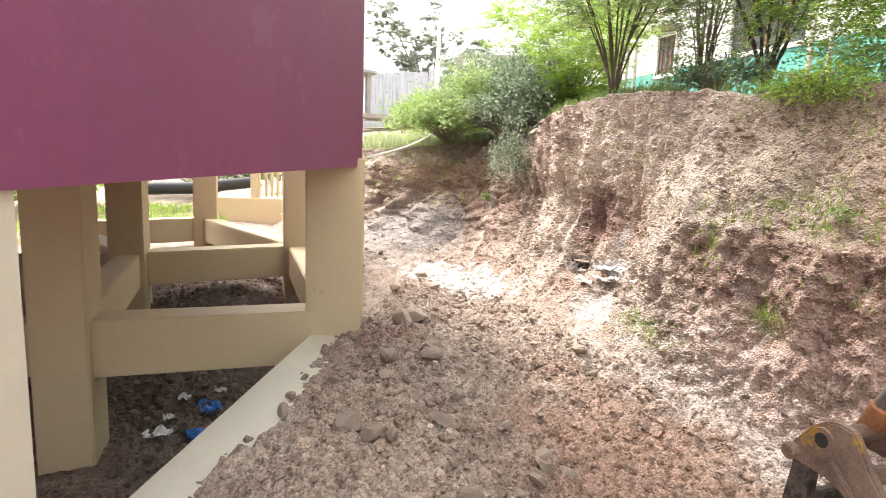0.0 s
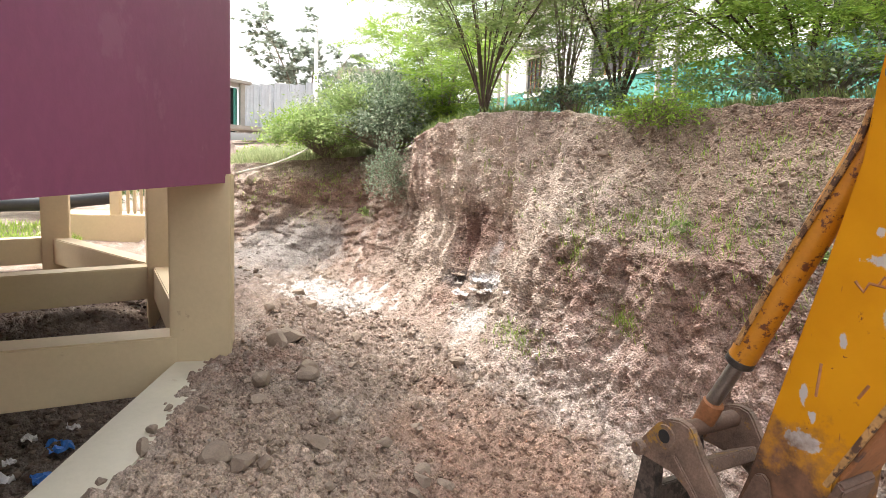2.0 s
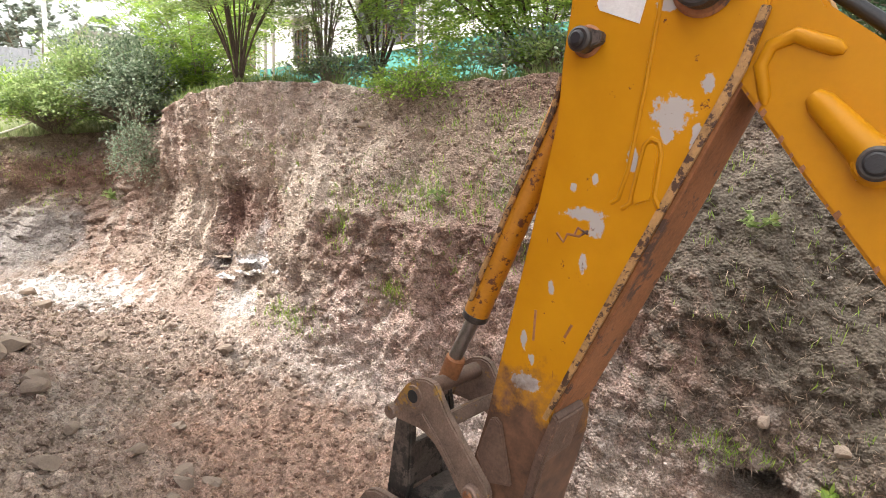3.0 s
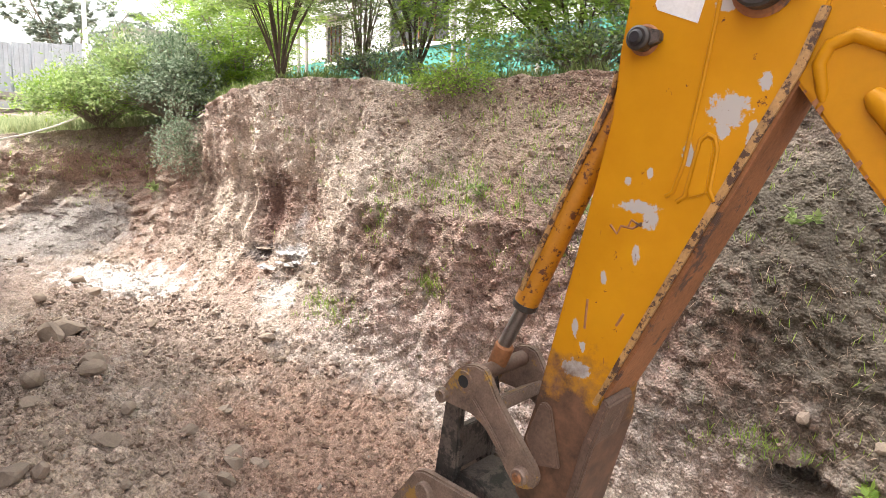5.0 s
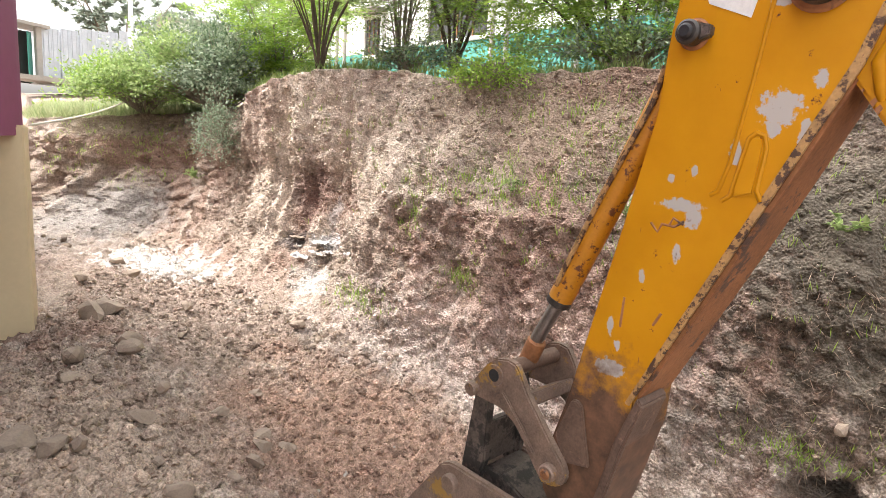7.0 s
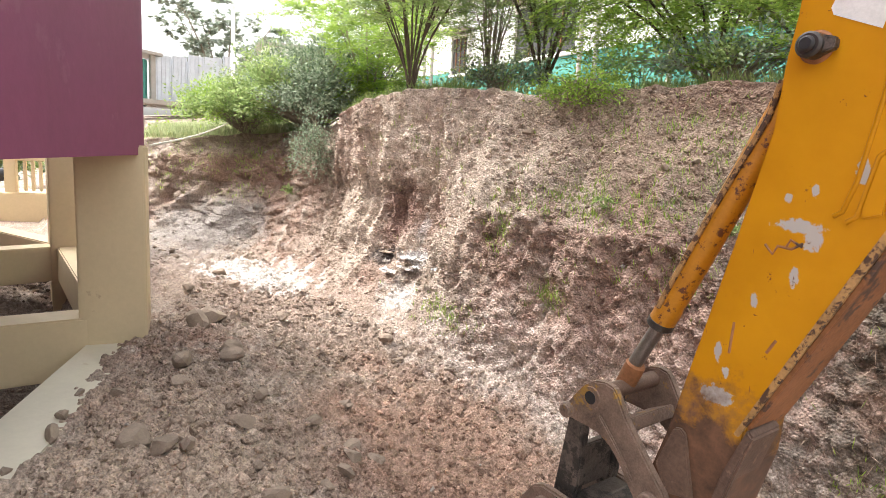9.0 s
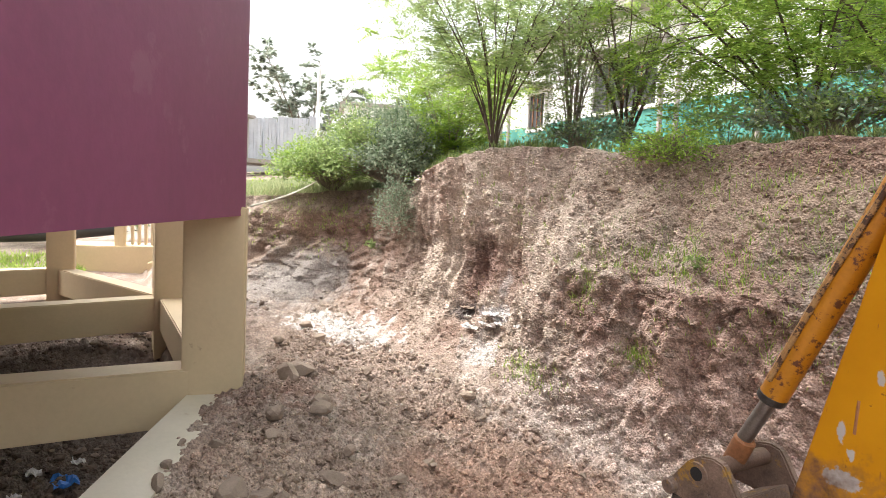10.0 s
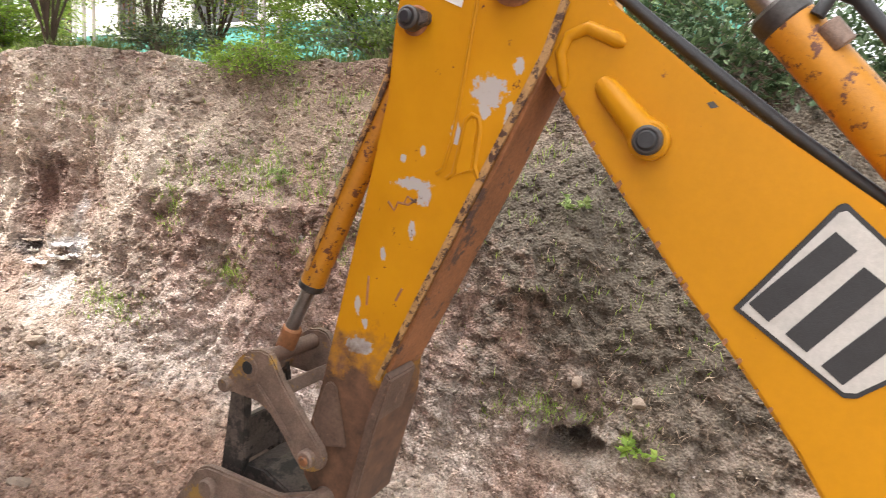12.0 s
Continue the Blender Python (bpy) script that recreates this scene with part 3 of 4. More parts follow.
for h, z, r in ((0.004, 1.866, 0.031), (-0.272, 1.962, 0.055)):
    pin("pin_boss", h, z, -0.012, 0.014, r * 1.3, RUST, dipper, "grease-stained pin collar")
    pin("pivot_pin", h, z, -0.055, 0.06, r, DARK, dipper, "dark greasy pivot pin")
    pin("pin_cap", h, z, -0.068, 0.014, r * 0.62, BLACK, dipper)
    part("locking_plate", plate([(h - r * 1.7, z - r * 0.35), (h - r * 1.7, z + r * 0.5), (h - r * 0.7, z + r * 0.75), (h - r * 0.7, z - r * 0.7)], -0.038, 0.03, 0.004), GREASY, dipper)
# scratched rusty lines
for pts in ([(0.062, 1.375), (0.04, 1.352), (0.03, 1.375), (-0.005, 1.372), (-0.03, 1.39)], [(0.01, 1.372), (0.0, 1.395), (-0.03, 1.38)], [(0.115, 1.15), (0.118, 1.06)], [(0.02, 1.09), (0.0, 1.13)]):
    tube("scratch", [arm(h, z, 0.002) for h, z in pts], 0.0045, RUST, dipper, 6)
part("gusset", plate([(0.245, 0.79), (0.225, 0.80), (0.205, 0.785), (0.16, 0.60), (0.25, 0.58), (0.29, 0.66)], -0.02, 0.016, 0.004), FOOT, dipper)
part("wear_plate", plate([(0.035, 0.87), (0.015, 0.85), (0.06, 0.70), (0.14, 0.36), (0.17, 0.36), (0.09, 0.72), (0.05, 0.83)], -0.012, 0.16, 0.006), FOOT, dipper, "worn grey-brown wear plate")
boom = part("boom", plate([(-0.30, 2.12), (-0.335, 1.775), (-0.52, 1.528), (-0.745, 1.245), (-0.87, 1.105), (-1.02, 0.92), (-1.10, 0.80), (-1.16, 0.62), (-1.9, -0.1), (-2.3, 0.3), (-1.75, 1.05), (-1.10, 1.478), (-0.76, 1.70), (-0.51, 1.895), (-0.40, 2.12)], 0.012, W - 0.024, 0.008), YELLOW, digger, "yellow boom with a dark-edged white badge")
tube("boss_ridge", [arm(-0.505, 1.715, 0.01), arm(-0.52, 1.70, 0.006), arm(-0.60, 1.615, 0.006), arm(-0.632, 1.582, 0.006)], [0.018, 0.028, 0.036, 0.05], YELLOW, boom, 16)
tube("stiffener_ridge", [arm(-0.415, 1.70, 0.014), arm(-0.413, 1.72, 0.012), arm(-0.399, 1.782, 0.012), arm(-0.416, 1.821, 0.012), arm(-0.461, 1.839, 0.012), arm(-0.535, 1.808, 0.012), arm(-0.55, 1.80, 0.014)], [0.006, 0.013, 0.015, 0.015, 0.017, 0.018, 0.008], YELLOW, boom, 12)
pin("pin_boss", -0.632, 1.582, -0.025, 0.04, 0.046, YELLOW, boom)
pin("pivot_pin", -0.632, 1.582, -0.05, 0.06, 0.034, DARK, boom, "dark greasy pivot pin")
pin("pin_cap", -0.632, 1.582, -0.058, 0.01, 0.024, BLACK, boom)
# rust along the boom's lower edge
rng = random.Random(5)
low_edge = [(-0.335, 1.775), (-0.52, 1.528), (-0.745, 1.245), (-0.87, 1.105), (-1.02, 0.92)]
for i in range(26):
    k = rng.randrange(len(low_edge) - 1)
    t = rng.random()
    h, z = (low_edge[k][j] + (low_edge[k + 1][j] - low_edge[k][j]) * t for j in (0, 1))
    w_ = rng.uniform(0.003, 0.013)
    part("rust_spot", plate([(h - w_ * 0.2, z + 0.001), (h - w_, z + w_ * 0.9), (h - w_ * 1.5, z + w_ * 0.2), (h - w_ * 0.8, z - w_)], 0.0105, 0.004, 0), RUST, boom)
part("rust_spot", plate([(-0.742, 1.672), (-0.755, 1.676), (-0.768, 1.664), (-0.752, 1.66)], 0.0105, 0.004, 0), DARK, boom)
BADGE_EDGE = [(-1.021, 1.473), (-0.854, 1.222), (-1.088, 1.066), (-1.112, 1.07), (-1.20, 1.15), (-1.195, 1.34), (-1.035, 1.478)]
badge = part("badge", plate(BADGE_EDGE, 0.006, 0.008, 0.002), BLACK, boom, "white and black painted badge")
cx, cz = -1.07, 1.25
part("field", plate([(cx + (h - cx) * 0.93, cz + (z - cz) * 0.93) for h, z in BADGE_EDGE], 0.003, 0.005, 0.001), BADGE_WHITE, badge)
for a_, b_ in (((-0.905, 1.222), (-1.045, 1.40)), ((-0.985, 1.168), (-1.105, 1.335)), ((-1.06, 1.112), (-1.165, 1.25))):
    dh, dz = (b_[0] - a_[0]), (b_[1] - a_[1])
    ln = math.hypot(dh, dz)
    px, pz = -dz / ln * 0.028, dh / ln * 0.028
    part("bar", plate([(a_[0] + px, a_[1] + pz), (b_[0] + px, b_[1] + pz), (b_[0] - px, b_[1] - pz), (a_[0] - px, a_[1] - pz)], 0.0005, 0.004, 0.001), BLACK, badge)
# bucket ram along the dipper
ram = rod("bucket_ram", arm(0.05, 1.86, 0.1), arm(0.405, 1.05, 0.1), 0.042, WORN, digger, "chipped yellow hydraulic cylinder")
rod("gland", arm(0.395, 1.075, 0.1), arm(0.407, 1.045, 0.1), 0.0435, DARK, ram)
rod("piston_rod", arm(0.40, 1.06, 0.1), arm(0.50, 0.86, 0.1), 0.024, CHROME, ram, "greasy steel piston rod")
rod("rod_eye", arm(0.475, 0.90, 0.1), arm(0.515, 0.80, 0.1), 0.034, RUST, ram)
tube("oil_pipe", [arm(0.10, 1.80, 0.05), arm(0.125, 1.70, 0.052), arm(0.25, 1.44, 0.052), arm(0.39, 1.12, 0.055)], 0.009, EDGE, ram, 8)
LEVER = [(0.648, 0.71), (0.629, 0.74), (0.573, 0.814), (0.53, 0.845), (0.487, 0.855), (0.45, 0.848), (0.432, 0.825), (0.394, 0.764), (0.30, 0.655), (0.235, 0.585), (0.22, 0.55), (0.232, 0.515), (0.262, 0.497), (0.308, 0.491), (0.347, 0.533), (0.402, 0.61), (0.44, 0.645), (0.496, 0.676), (0.58, 0.681), (0.632, 0.682)]
near_lever = part("lever", plate(LEVER, -0.045, 0.032, 0.006), STEEL, digger, "worn brown tipping lever with rubbed edges")
part("lever", plate(LEVER, W + 0.012, 0.032, 0.006), STEEL, digger)
part("rib", plate([(0.50, 0.735), (0.485, 0.745), (0.40, 0.66), (0.335, 0.58), (0.35, 0.57), (0.42, 0.645)], -0.058, 0.014, 0.005), STEEL, near_lever)
tube("eye_ring", [arm(0.532, 0.787, -0.052), arm(0.532, 0.787, -0.04)], [0.036, 0.038], STEEL, near_lever, 24)
tube("eye_hole", [arm(0.532, 0.787, -0.0535), arm(0.532, 0.787, -0.05)], 0.022, BLACK, near_lever, 24)
pin("pin", 0.625, 0.71, -0.07, W + 0.14, 0.026, STEEL, digger)
pin("pin", 0.278, 0.545, -0.07, W + 0.14, 0.030, STEEL, digger)
pin("pin_cap", 0.278, 0.545, -0.078, 0.01, 0.018, RUST, digger)
pin("pin", 0.50, 0.81, -0.01, W + 0.02, 0.028, FOOT, digger)
part("spacer", plate([(0.50, 0.70), (0.41, 0.75), (0.395, 0.71), (0.475, 0.66)], -0.012, W + 0.02, 0.004), STEEL, digger)
link = part("link", plate([(0.655, 0.70), (0.63, 0.735), (0.60, 0.72), (0.585, 0.66), (0.59, 0.42), (0.62, 0.30), (0.69, 0.30), (0.705, 0.35)], 0.0, 0.035, 0.008), GREASY, digger, "dark greasy steel link")
part("link", plate([(0.655, 0.70), (0.63, 0.735), (0.60, 0.72), (0.585, 0.66), (0.59, 0.42), (0.62, 0.30), (0.69, 0.30), (0.705, 0.35)], W - 0.035, 0.035, 0.008), GREASY, digger)
part("web", plate([(0.64, 0.56), (0.61, 0.56), (0.61, 0.40), (0.65, 0.38)], 0.036, W - 0.072, 0.004), GREASY, digger)
part("link_foot", plate([(0.60, 0.40), (0.52, 0.40), (0.36, 0.33), (0.34, 0.20), (0.68, 0.22)], 0.02, W - 0.04, 0.008), GREASY, digger)
# bucket with a curved back and two lugs
bm = bmesh.new()
prof = [(0.26, 0.22), (0.42, 0.315), (0.60, 0.285), (0.80, 0.20), (1.0, 0.04), (1.08, -0.16), (1.02, -0.36), (0.86, -0.44), (0.66, -0.40), (0.46, -0.28)]
inner = [(h + (0.62 - h) * 0.05, z + (-0.08 - z) * 0.08) for h, z in prof]
rows_ = []
for off in (-0.12, W + 0.12):
    rows_.append([bm.verts.new(arm(h, z, off)) for h, z in prof] + [bm.verts.new(arm(h, z, off)) for h, z in inner[::-1]])
n_ = len(rows_[0])
for i in range(n_):
    bm.faces.new((rows_[0][i], rows_[1][i], rows_[1][(i + 1) % n_], rows_[0][(i + 1) % n_]))
for r_ in rows_:
    for i in range(len(prof) - 1):
        bm.faces.new((r_[i], r_[i + 1], r_[n_ - 2 - i], r_[n_ - 1 - i]))
bucket = part("bucket", bm, BARE, digger, "pale dusty scraped steel digging bucket")
for off in (-0.105, W + 0.095):
    part("side_plate", plate(prof, off, 0.012, 0.002), STEEL, bucket)
for off in (-0.06, W + 0.02):
    part("lug", plate([(0.96, 0.09), (0.915, 0.15), (0.80, 0.30), (0.75, 0.37), (0.705, 0.39), (0.655, 0.39), (0.53, 0.385), (0.39, 0.38), (0.24, 0.44), (0.18, 0.40), (0.22, 0.28), (0.45, 0.25), (0.70, 0.20)], off, 0.035, 0.008), STEEL, bucket, "rust-brown bucket lug")
pin("pin", 0.685, 0.32, -0.085, W + 0.17, 0.036, STEEL, bucket)
pin("pin", 0.24, 0.40, -0.085, W + 0.17, 0.036, STEEL, bucket)
for k in range(4):
    o = -0.1 + k * 0.14
    part("tooth", plate([(0.47, -0.27), (0.44, -0.31), (0.33, -0.245), (0.44, -0.25)], o, 0.06, 0.006), STEEL, bucket)
# dipper ram over the boom
ram2 = rod("dipper_ram", arm(-0.86, 1.875, 0.1), arm(-1.75, 0.93, 0.1), 0.058, WORN, digger, "chipped yellow hydraulic cylinder")
rod("gland", arm(-0.845, 1.892, 0.1), arm(-0.885, 1.85, 0.1), 0.062, DARK, ram2)
rod("piston_rod", arm(-0.55, 2.20, 0.1), arm(-0.86, 1.876, 0.1), 0.034, CHROME, ram2, "shiny chromed piston rod")
rod("port", arm(-0.95, 1.845, 0.06), arm(-0.99, 1.80, 0.06), 0.026, STEEL, ram2)
tube("hose", [arm(-0.93, 1.86, 0.05), arm(-0.955, 1.905, 0.05), arm(-1.0, 1.89, 0.05), arm(-1.1, 1.77, 0.04), arm(-1.25, 1.57, 0.03), arm(-1.7, 1.1, 0.03)], 0.016, BLACK, ram2, 10, "black hydraulic hose")
tube("hose", [arm(-0.42, 2.1, 0.1), arm(-0.50, 1.94, 0.1), arm(-0.62, 1.845, 0.1), arm(-0.765, 1.735, 0.1), arm(-0.93, 1.615, 0.12), arm(-1.2, 1.43, 0.14), arm(-1.7, 1.1, 0.14)], 0.016, BLACK, digger, 10, "black hydraulic hose")


# ---- plants ----
def quads(name, centres, longs, sides, lens, widths, mat, parent, label=""):
    """Many small pointed leaves, each a bent diamond."""
    c, l, s = np.array(centres), np.array(longs), np.array(sides)
    ln, wd = np.array(lens)[:, None], np.array(widths)[:, None]
    nrm = np.cross(l, s)
    v = np.stack([c, c + l * ln * 0.45 + s * wd * 0.5 + nrm * wd * 0.15, c + l * ln, c + l * ln * 0.45 - s * wd * 0.5 + nrm * wd * 0.15], 1).reshape(-1, 3)
    me = bpy.data.meshes.new(name)
    n = len(c)
    me.from_pydata(v.tolist(), [], np.arange(4 * n).reshape(-1, 4).tolist())
    me.materials.append(mat)
    ob = new(name, me)
    if parent:
        ob.parent = parent
        ob.matrix_parent_inverse = parent.matrix_world.inverted()
    if label:
        ob["label"] = label
    return ob


class Leaves:
    def __init__(self, rg):
        self.rg, self.c, self.l, self.s, self.n, self.w = rg, [], [], [], [], []

    def add(self, at, way, length, width):
        way = way.normalized()
        side = way.cross(Vector((self.rg.gauss(0, 0.5), self.rg.gauss(0, 0.5), 1))).normalized()
        self.c.append(tuple(at)), self.l.append(tuple(way)), self.s.append(tuple(side)), self.n.append(length), self.w.append(width)

    def spray(self, at, way, length, pairs, leaf):
        """A feathery leaf: pairs of leaflets along a stalk that droops."""
        way = way.normalized()
        side = way.cross(Vector((self.rg.gauss(0, 0.25), self.rg.gauss(0, 0.25), 1))).normalized()
        p = Vector(at)
        for i in range(pairs):
            p = p + way * (length / pairs)
            way = (way + Vector((0, 0, -0.05))).normalized()
            for sg in (-1, 1):
                d = side * sg + way * 0.45 + Vector((0, 0, self.rg.uniform(-0.25, 0.2)))
                self.add(p, d, leaf * self.rg.uniform(0.7, 1.2), leaf * self.rg.uniform(0.32, 0.5))

    def put(self, name, mat, parent, label=""):
        return quads(name, self.c, self.l, self.s, self.n, self.w, mat, parent, label)


def fan_tree(label, base, height, stems, lean, seed, leaf_mat, bark, r0=0.022, subs=7, sprays=5, leaf=0.04, low=0.4, flat=0.0, pairs=7, group="", tilt=(0, 0)):
    """A tree of several stems that fan out from one foot, with feathery leaves."""
    rg = random.Random(seed)
    t = thing("tree", label, "tree", group, at=tuple(base))
    tv, tf = [], []
    lv = Leaves(rg)

    def limb(pts, radii, sides):
        v, f = tube_lists(pts, radii, sides)
        o = len(tv)
        tv.extend(v)
        tf.extend([tuple(i + o for i in q) for q in f])

    for k in range(stems):
        az = 2 * math.pi * (k + rg.random() * 0.8) / stems
        le = lean * (0.25 + 0.75 * math.sqrt(rg.random()))
        hz = Vector((math.cos(az) + tilt[0], math.sin(az) + tilt[1], 0)) * math.tan(le)
        h = height * rg.uniform(0.75, 1.05)
        pts = []
        n = 9
        for i in range(n):
            u = i / (n - 1)
            out = u ** 1.5
            wob = Vector((rg.gauss(0, 1), rg.gauss(0, 1), 0)) * 0.012 * u
            pts.append(Vector(base) + Vector((rg.uniform(-1, 1), rg.uniform(-1, 1), 0)) * 0.012 + hz * h * out + Vector((0, 0, h * u - 0.06)) + wob)
        r = r0 * rg.uniform(0.55, 1.0)
        limb(pts, [r * (1 - 0.8 * i / (n - 1)) for i in range(n)], 6)
        for _ in range(subs):
            u = rg.uniform(low, 1.0)
            i = min(n - 2, int(u * (n - 1)))
            p0 = pts[i].lerp(pts[i + 1], u * (n - 1) - i)
            a2 = rg.uniform(0, 2 * math.pi)
            way = (Vector((math.cos(a2), math.sin(a2), rg.uniform(0.1, 0.9) * (1 - flat))) + hz.normalized() * 0.6).normalized()
            ln = height * rg.uniform(0.12, 0.27) * (1 + flat)
            q = [p0]
            for j in range(4):
                way = (way + Vector((0, 0, -0.06 - 0.1 * flat)) + Vector((rg.gauss(0, 0.1), rg.gauss(0, 0.1), rg.gauss(0, 0.06)))).normalized()
                q.append(q[-1] + way * ln / 4)
            limb(q, [r * 0.3, r * 0.24, r * 0.18, r * 0.12, r * 0.06], 4)
            for _ in range(sprays):
                j = rg.randrange(1, 5)
                d = (q[j] - q[j - 1]).normalized() + Vector((rg.gauss(0, 0.7), rg.gauss(0, 0.7), rg.gauss(0, 0.4)))
                lv.spray(q[j], d, rg.uniform(0.14, 0.24), pairs, leaf)
    from_lists("trunk", tv, tf, bark, t, True)
    lv.put("crown", leaf_mat, t)
    return t


def ter(x, y):
    return Vector((x, y, terrace_z(x, y) - 0.01))


fan_tree("slender many-stemmed tree with feathery leaves on the bank's edge", ter(4.22, 3.62), 2.2, 20, radians(34), 11, LEAF_MID, BARK, 0.0125, 11, 8, 0.042, 0.3)
fan_tree("thin upright shrub with pale stems and sparse leaves", ter(4.84, 3.2), 1.8, 16, radians(16), 12, LEAF_MID, BARK_PALE, 0.013, 9, 5, 0.036, 0.12, pairs=5)
fan_tree("dark-stemmed bushy young tree before a window", ter(5.2, 2.85), 1.6, 14, radians(24), 13, LEAF_MID, BARK, 0.017, 6, 5, 0.04, 0.35)
fan_tree("spreading tree with several trunks and bright overhanging branches", ter(5.6, 1.4), 2.05, 9, radians(42), 14, LEAF_BRIGHT, BARK, 0.02, 22, 11, 0.047, 0.36, flat=0.6, tilt=(-0.25, 0.55))
fan_tree("leafy tree with bright green layered branches", ter(6.0, 0.7), 2.15, 8, radians(42), 15, LEAF_BRIGHT, BARK, 0.019, 20, 11, 0.047, 0.36, flat=0.5, tilt=(-0.3, 0.35))
for k, (x, y, h) in enumerate(((4.85, 2.05, 0.75), (5.15, 1.85, 1.0), (4.8, 0.55, 0.6), (4.95, 1.25, 0.7))):
    fan_tree("bright green leafy sapling on the bank's edge", ter(x, y), h, 6, radians(30), 50 + k, LEAF_BRIGHT, BARK_PALE, 0.006, 7, 5, 0.042, 0.2, pairs=5)
fan_tree("many-stemmed shrub by the turquoise wall", ter(5.7, -0.9), 1.9, 10, radians(32), 16, LEAF_MID, BARK, 0.02, 12, 8, 0.05, 0.2)
fan_tree("many-stemmed shrub by the turquoise wall", ter(5.5, 0.35), 1.7, 6, radians(28), 17, LEAF_MID, BARK, 0.016, 9, 7, 0.045, 0.3)
fan_tree("bright yellowish-green leafy tree behind the bush", ter(5.3, 5.5), 1.7, 14, radians(38), 18, LEAF_BRIGHT, BARK_PALE, 0.016, 15, 9, 0.05, 0.12)
fan_tree("pale green slender tree beyond the bank", ter(6.6, 7.0), 2.6, 9, radians(30), 19, LEAF_MID, BARK_PALE, 0.02, 13, 8, 0.055, 0.2)


def bush(label, centre, radii, count, seed, mats, leaf, ground):
    """A dense bush: shoots from one foot, with leaves in clumps near an uneven outline."""
    rg = random.Random(seed)
    t = thing("bush", label, "bush", at=tuple(ground))
    sv, sf = [], []
    crowns = [Leaves(rg) for _ in mats]
    for k in range(count):
        a, el = rg.uniform(0, 2 * math.pi), math.asin(rg.uniform(-0.35, 1))
        d = Vector((math.cos(a) * math.cos(el), math.sin(a) * math.cos(el), math.sin(el)))
        f = rg.uniform(0.45, 1.0) * (1 + 0.5 * noise.noise(d * 2.4 + Vector((seed, 0, 0)))) * rg.choice((1, 1, 1, 1.18))
        tip = Vector(centre) + Vector((d.x * radii[0], d.y * radii[1], d.z * radii[2])) * f
        if k % 5 == 0:
            mid = (Vector(ground) + tip) / 2 + Vector((0, 0, 0.1))
            v, fc = tube_lists([Vector(ground), mid, tip], [0.01, 0.006, 0.002], 4)
            o = len(sv)
            sv += v
            sf += [tuple(i + o for i in q) for q in fc]
        lv = crowns[0 if noise.noise(d * 1.7 + Vector((0, seed, 0))) + 0.3 * d.y > 0.12 else -1]
        for _ in range(13):
            at = tip + Vector((rg.gauss(0, 0.05), rg.gauss(0, 0.05), rg.gauss(0, 0.045)))
            lv.add(at, d * 0.6 + Vector((rg.gauss(0, 0.6), rg.gauss(0, 0.6), rg.gauss(0, 0.5))), leaf * rg.uniform(0.6, 1.2), leaf * rg.uniform(0.35, 0.6))
    from_lists("trunk", sv, sf, BARK_PALE, t)
    for lv, m_ in zip(crowns, mats):
        if lv.c:
            lv.put("crown", m_, t)
    return t


bush("dense green bush hanging over the bank's edge", (4.95, 6.4, 2.16), (0.75, 1.25, 0.6), 2300, 3, (LEAF_MID, LEAF_DARK), 0.055, ter(5.1, 6.3))
bush("dull small-leaved creeper hanging down the bank", (4.25, 5.2, 1.42), (0.16, 0.34, 0.58), 170, 4, (LEAF_DARK,), 0.034, face_point(5.25, 1.4))
bush("bright green weed clump on the bank's edge", (4.33, 1.9, 2.05), (0.22, 0.36, 0.13), 180, 5, (LEAF_BRIGHT,), 0.036, face_point(1.85, 1.98))
bush("low green shrub on the terrace behind the edge", (4.8, 1.0, 2.3), (0.3, 0.9, 0.16), 220, 6, (LEAF_MID, LEAF_DARK), 0.05, ter(4.8, 1.0))
bush("low shrub at the foot of the slender stems", (4.75, 3.0, 2.25), (0.25, 0.6, 0.16), 160, 7, (LEAF_MID, LEAF_DARK), 0.045, ter(4.75, 3.0))
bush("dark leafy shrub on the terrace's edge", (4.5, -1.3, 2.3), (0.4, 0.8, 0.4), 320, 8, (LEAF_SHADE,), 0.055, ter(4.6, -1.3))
bush("yellowish-green shrub beside the big bush", (4.15, 7.0, 1.95), (0.6, 0.5, 0.36), 420, 9, (LEAF_BRIGHT, LEAF_MID), 0.055, ter(4.6, 7.15))
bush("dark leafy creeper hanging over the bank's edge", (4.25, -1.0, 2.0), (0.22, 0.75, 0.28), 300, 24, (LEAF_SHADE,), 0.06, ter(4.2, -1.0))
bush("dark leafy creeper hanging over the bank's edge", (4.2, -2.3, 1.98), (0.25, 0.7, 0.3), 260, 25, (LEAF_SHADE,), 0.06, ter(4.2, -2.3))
bush("lime green shrub on the slope beyond the big bush", (5.0, 7.9, 2.0), (0.7, 0.8, 0.4), 420, 23, (LEAF_BRIGHT, LEAF_MID), 0.055, ter(5.0, 7.9))
bush("green shrubs far beyond the columns", (2.4, 14.5, 0.9), (2.2, 0.8, 0.7), 420, 21, (LEAF_MID, LEAF_DARK), 0.12, (2.4, 14.5, drop_z(2.4, 14.5)))
bush("green shrubs far beyond the columns", (-1.5, 13.0, 0.7), (2.0, 0.8, 0.6), 350, 22, (LEAF_MID, LEAF_BRIGHT), 0.12, (-1.5, 13.0, drop_z(-1.5, 13.0)))


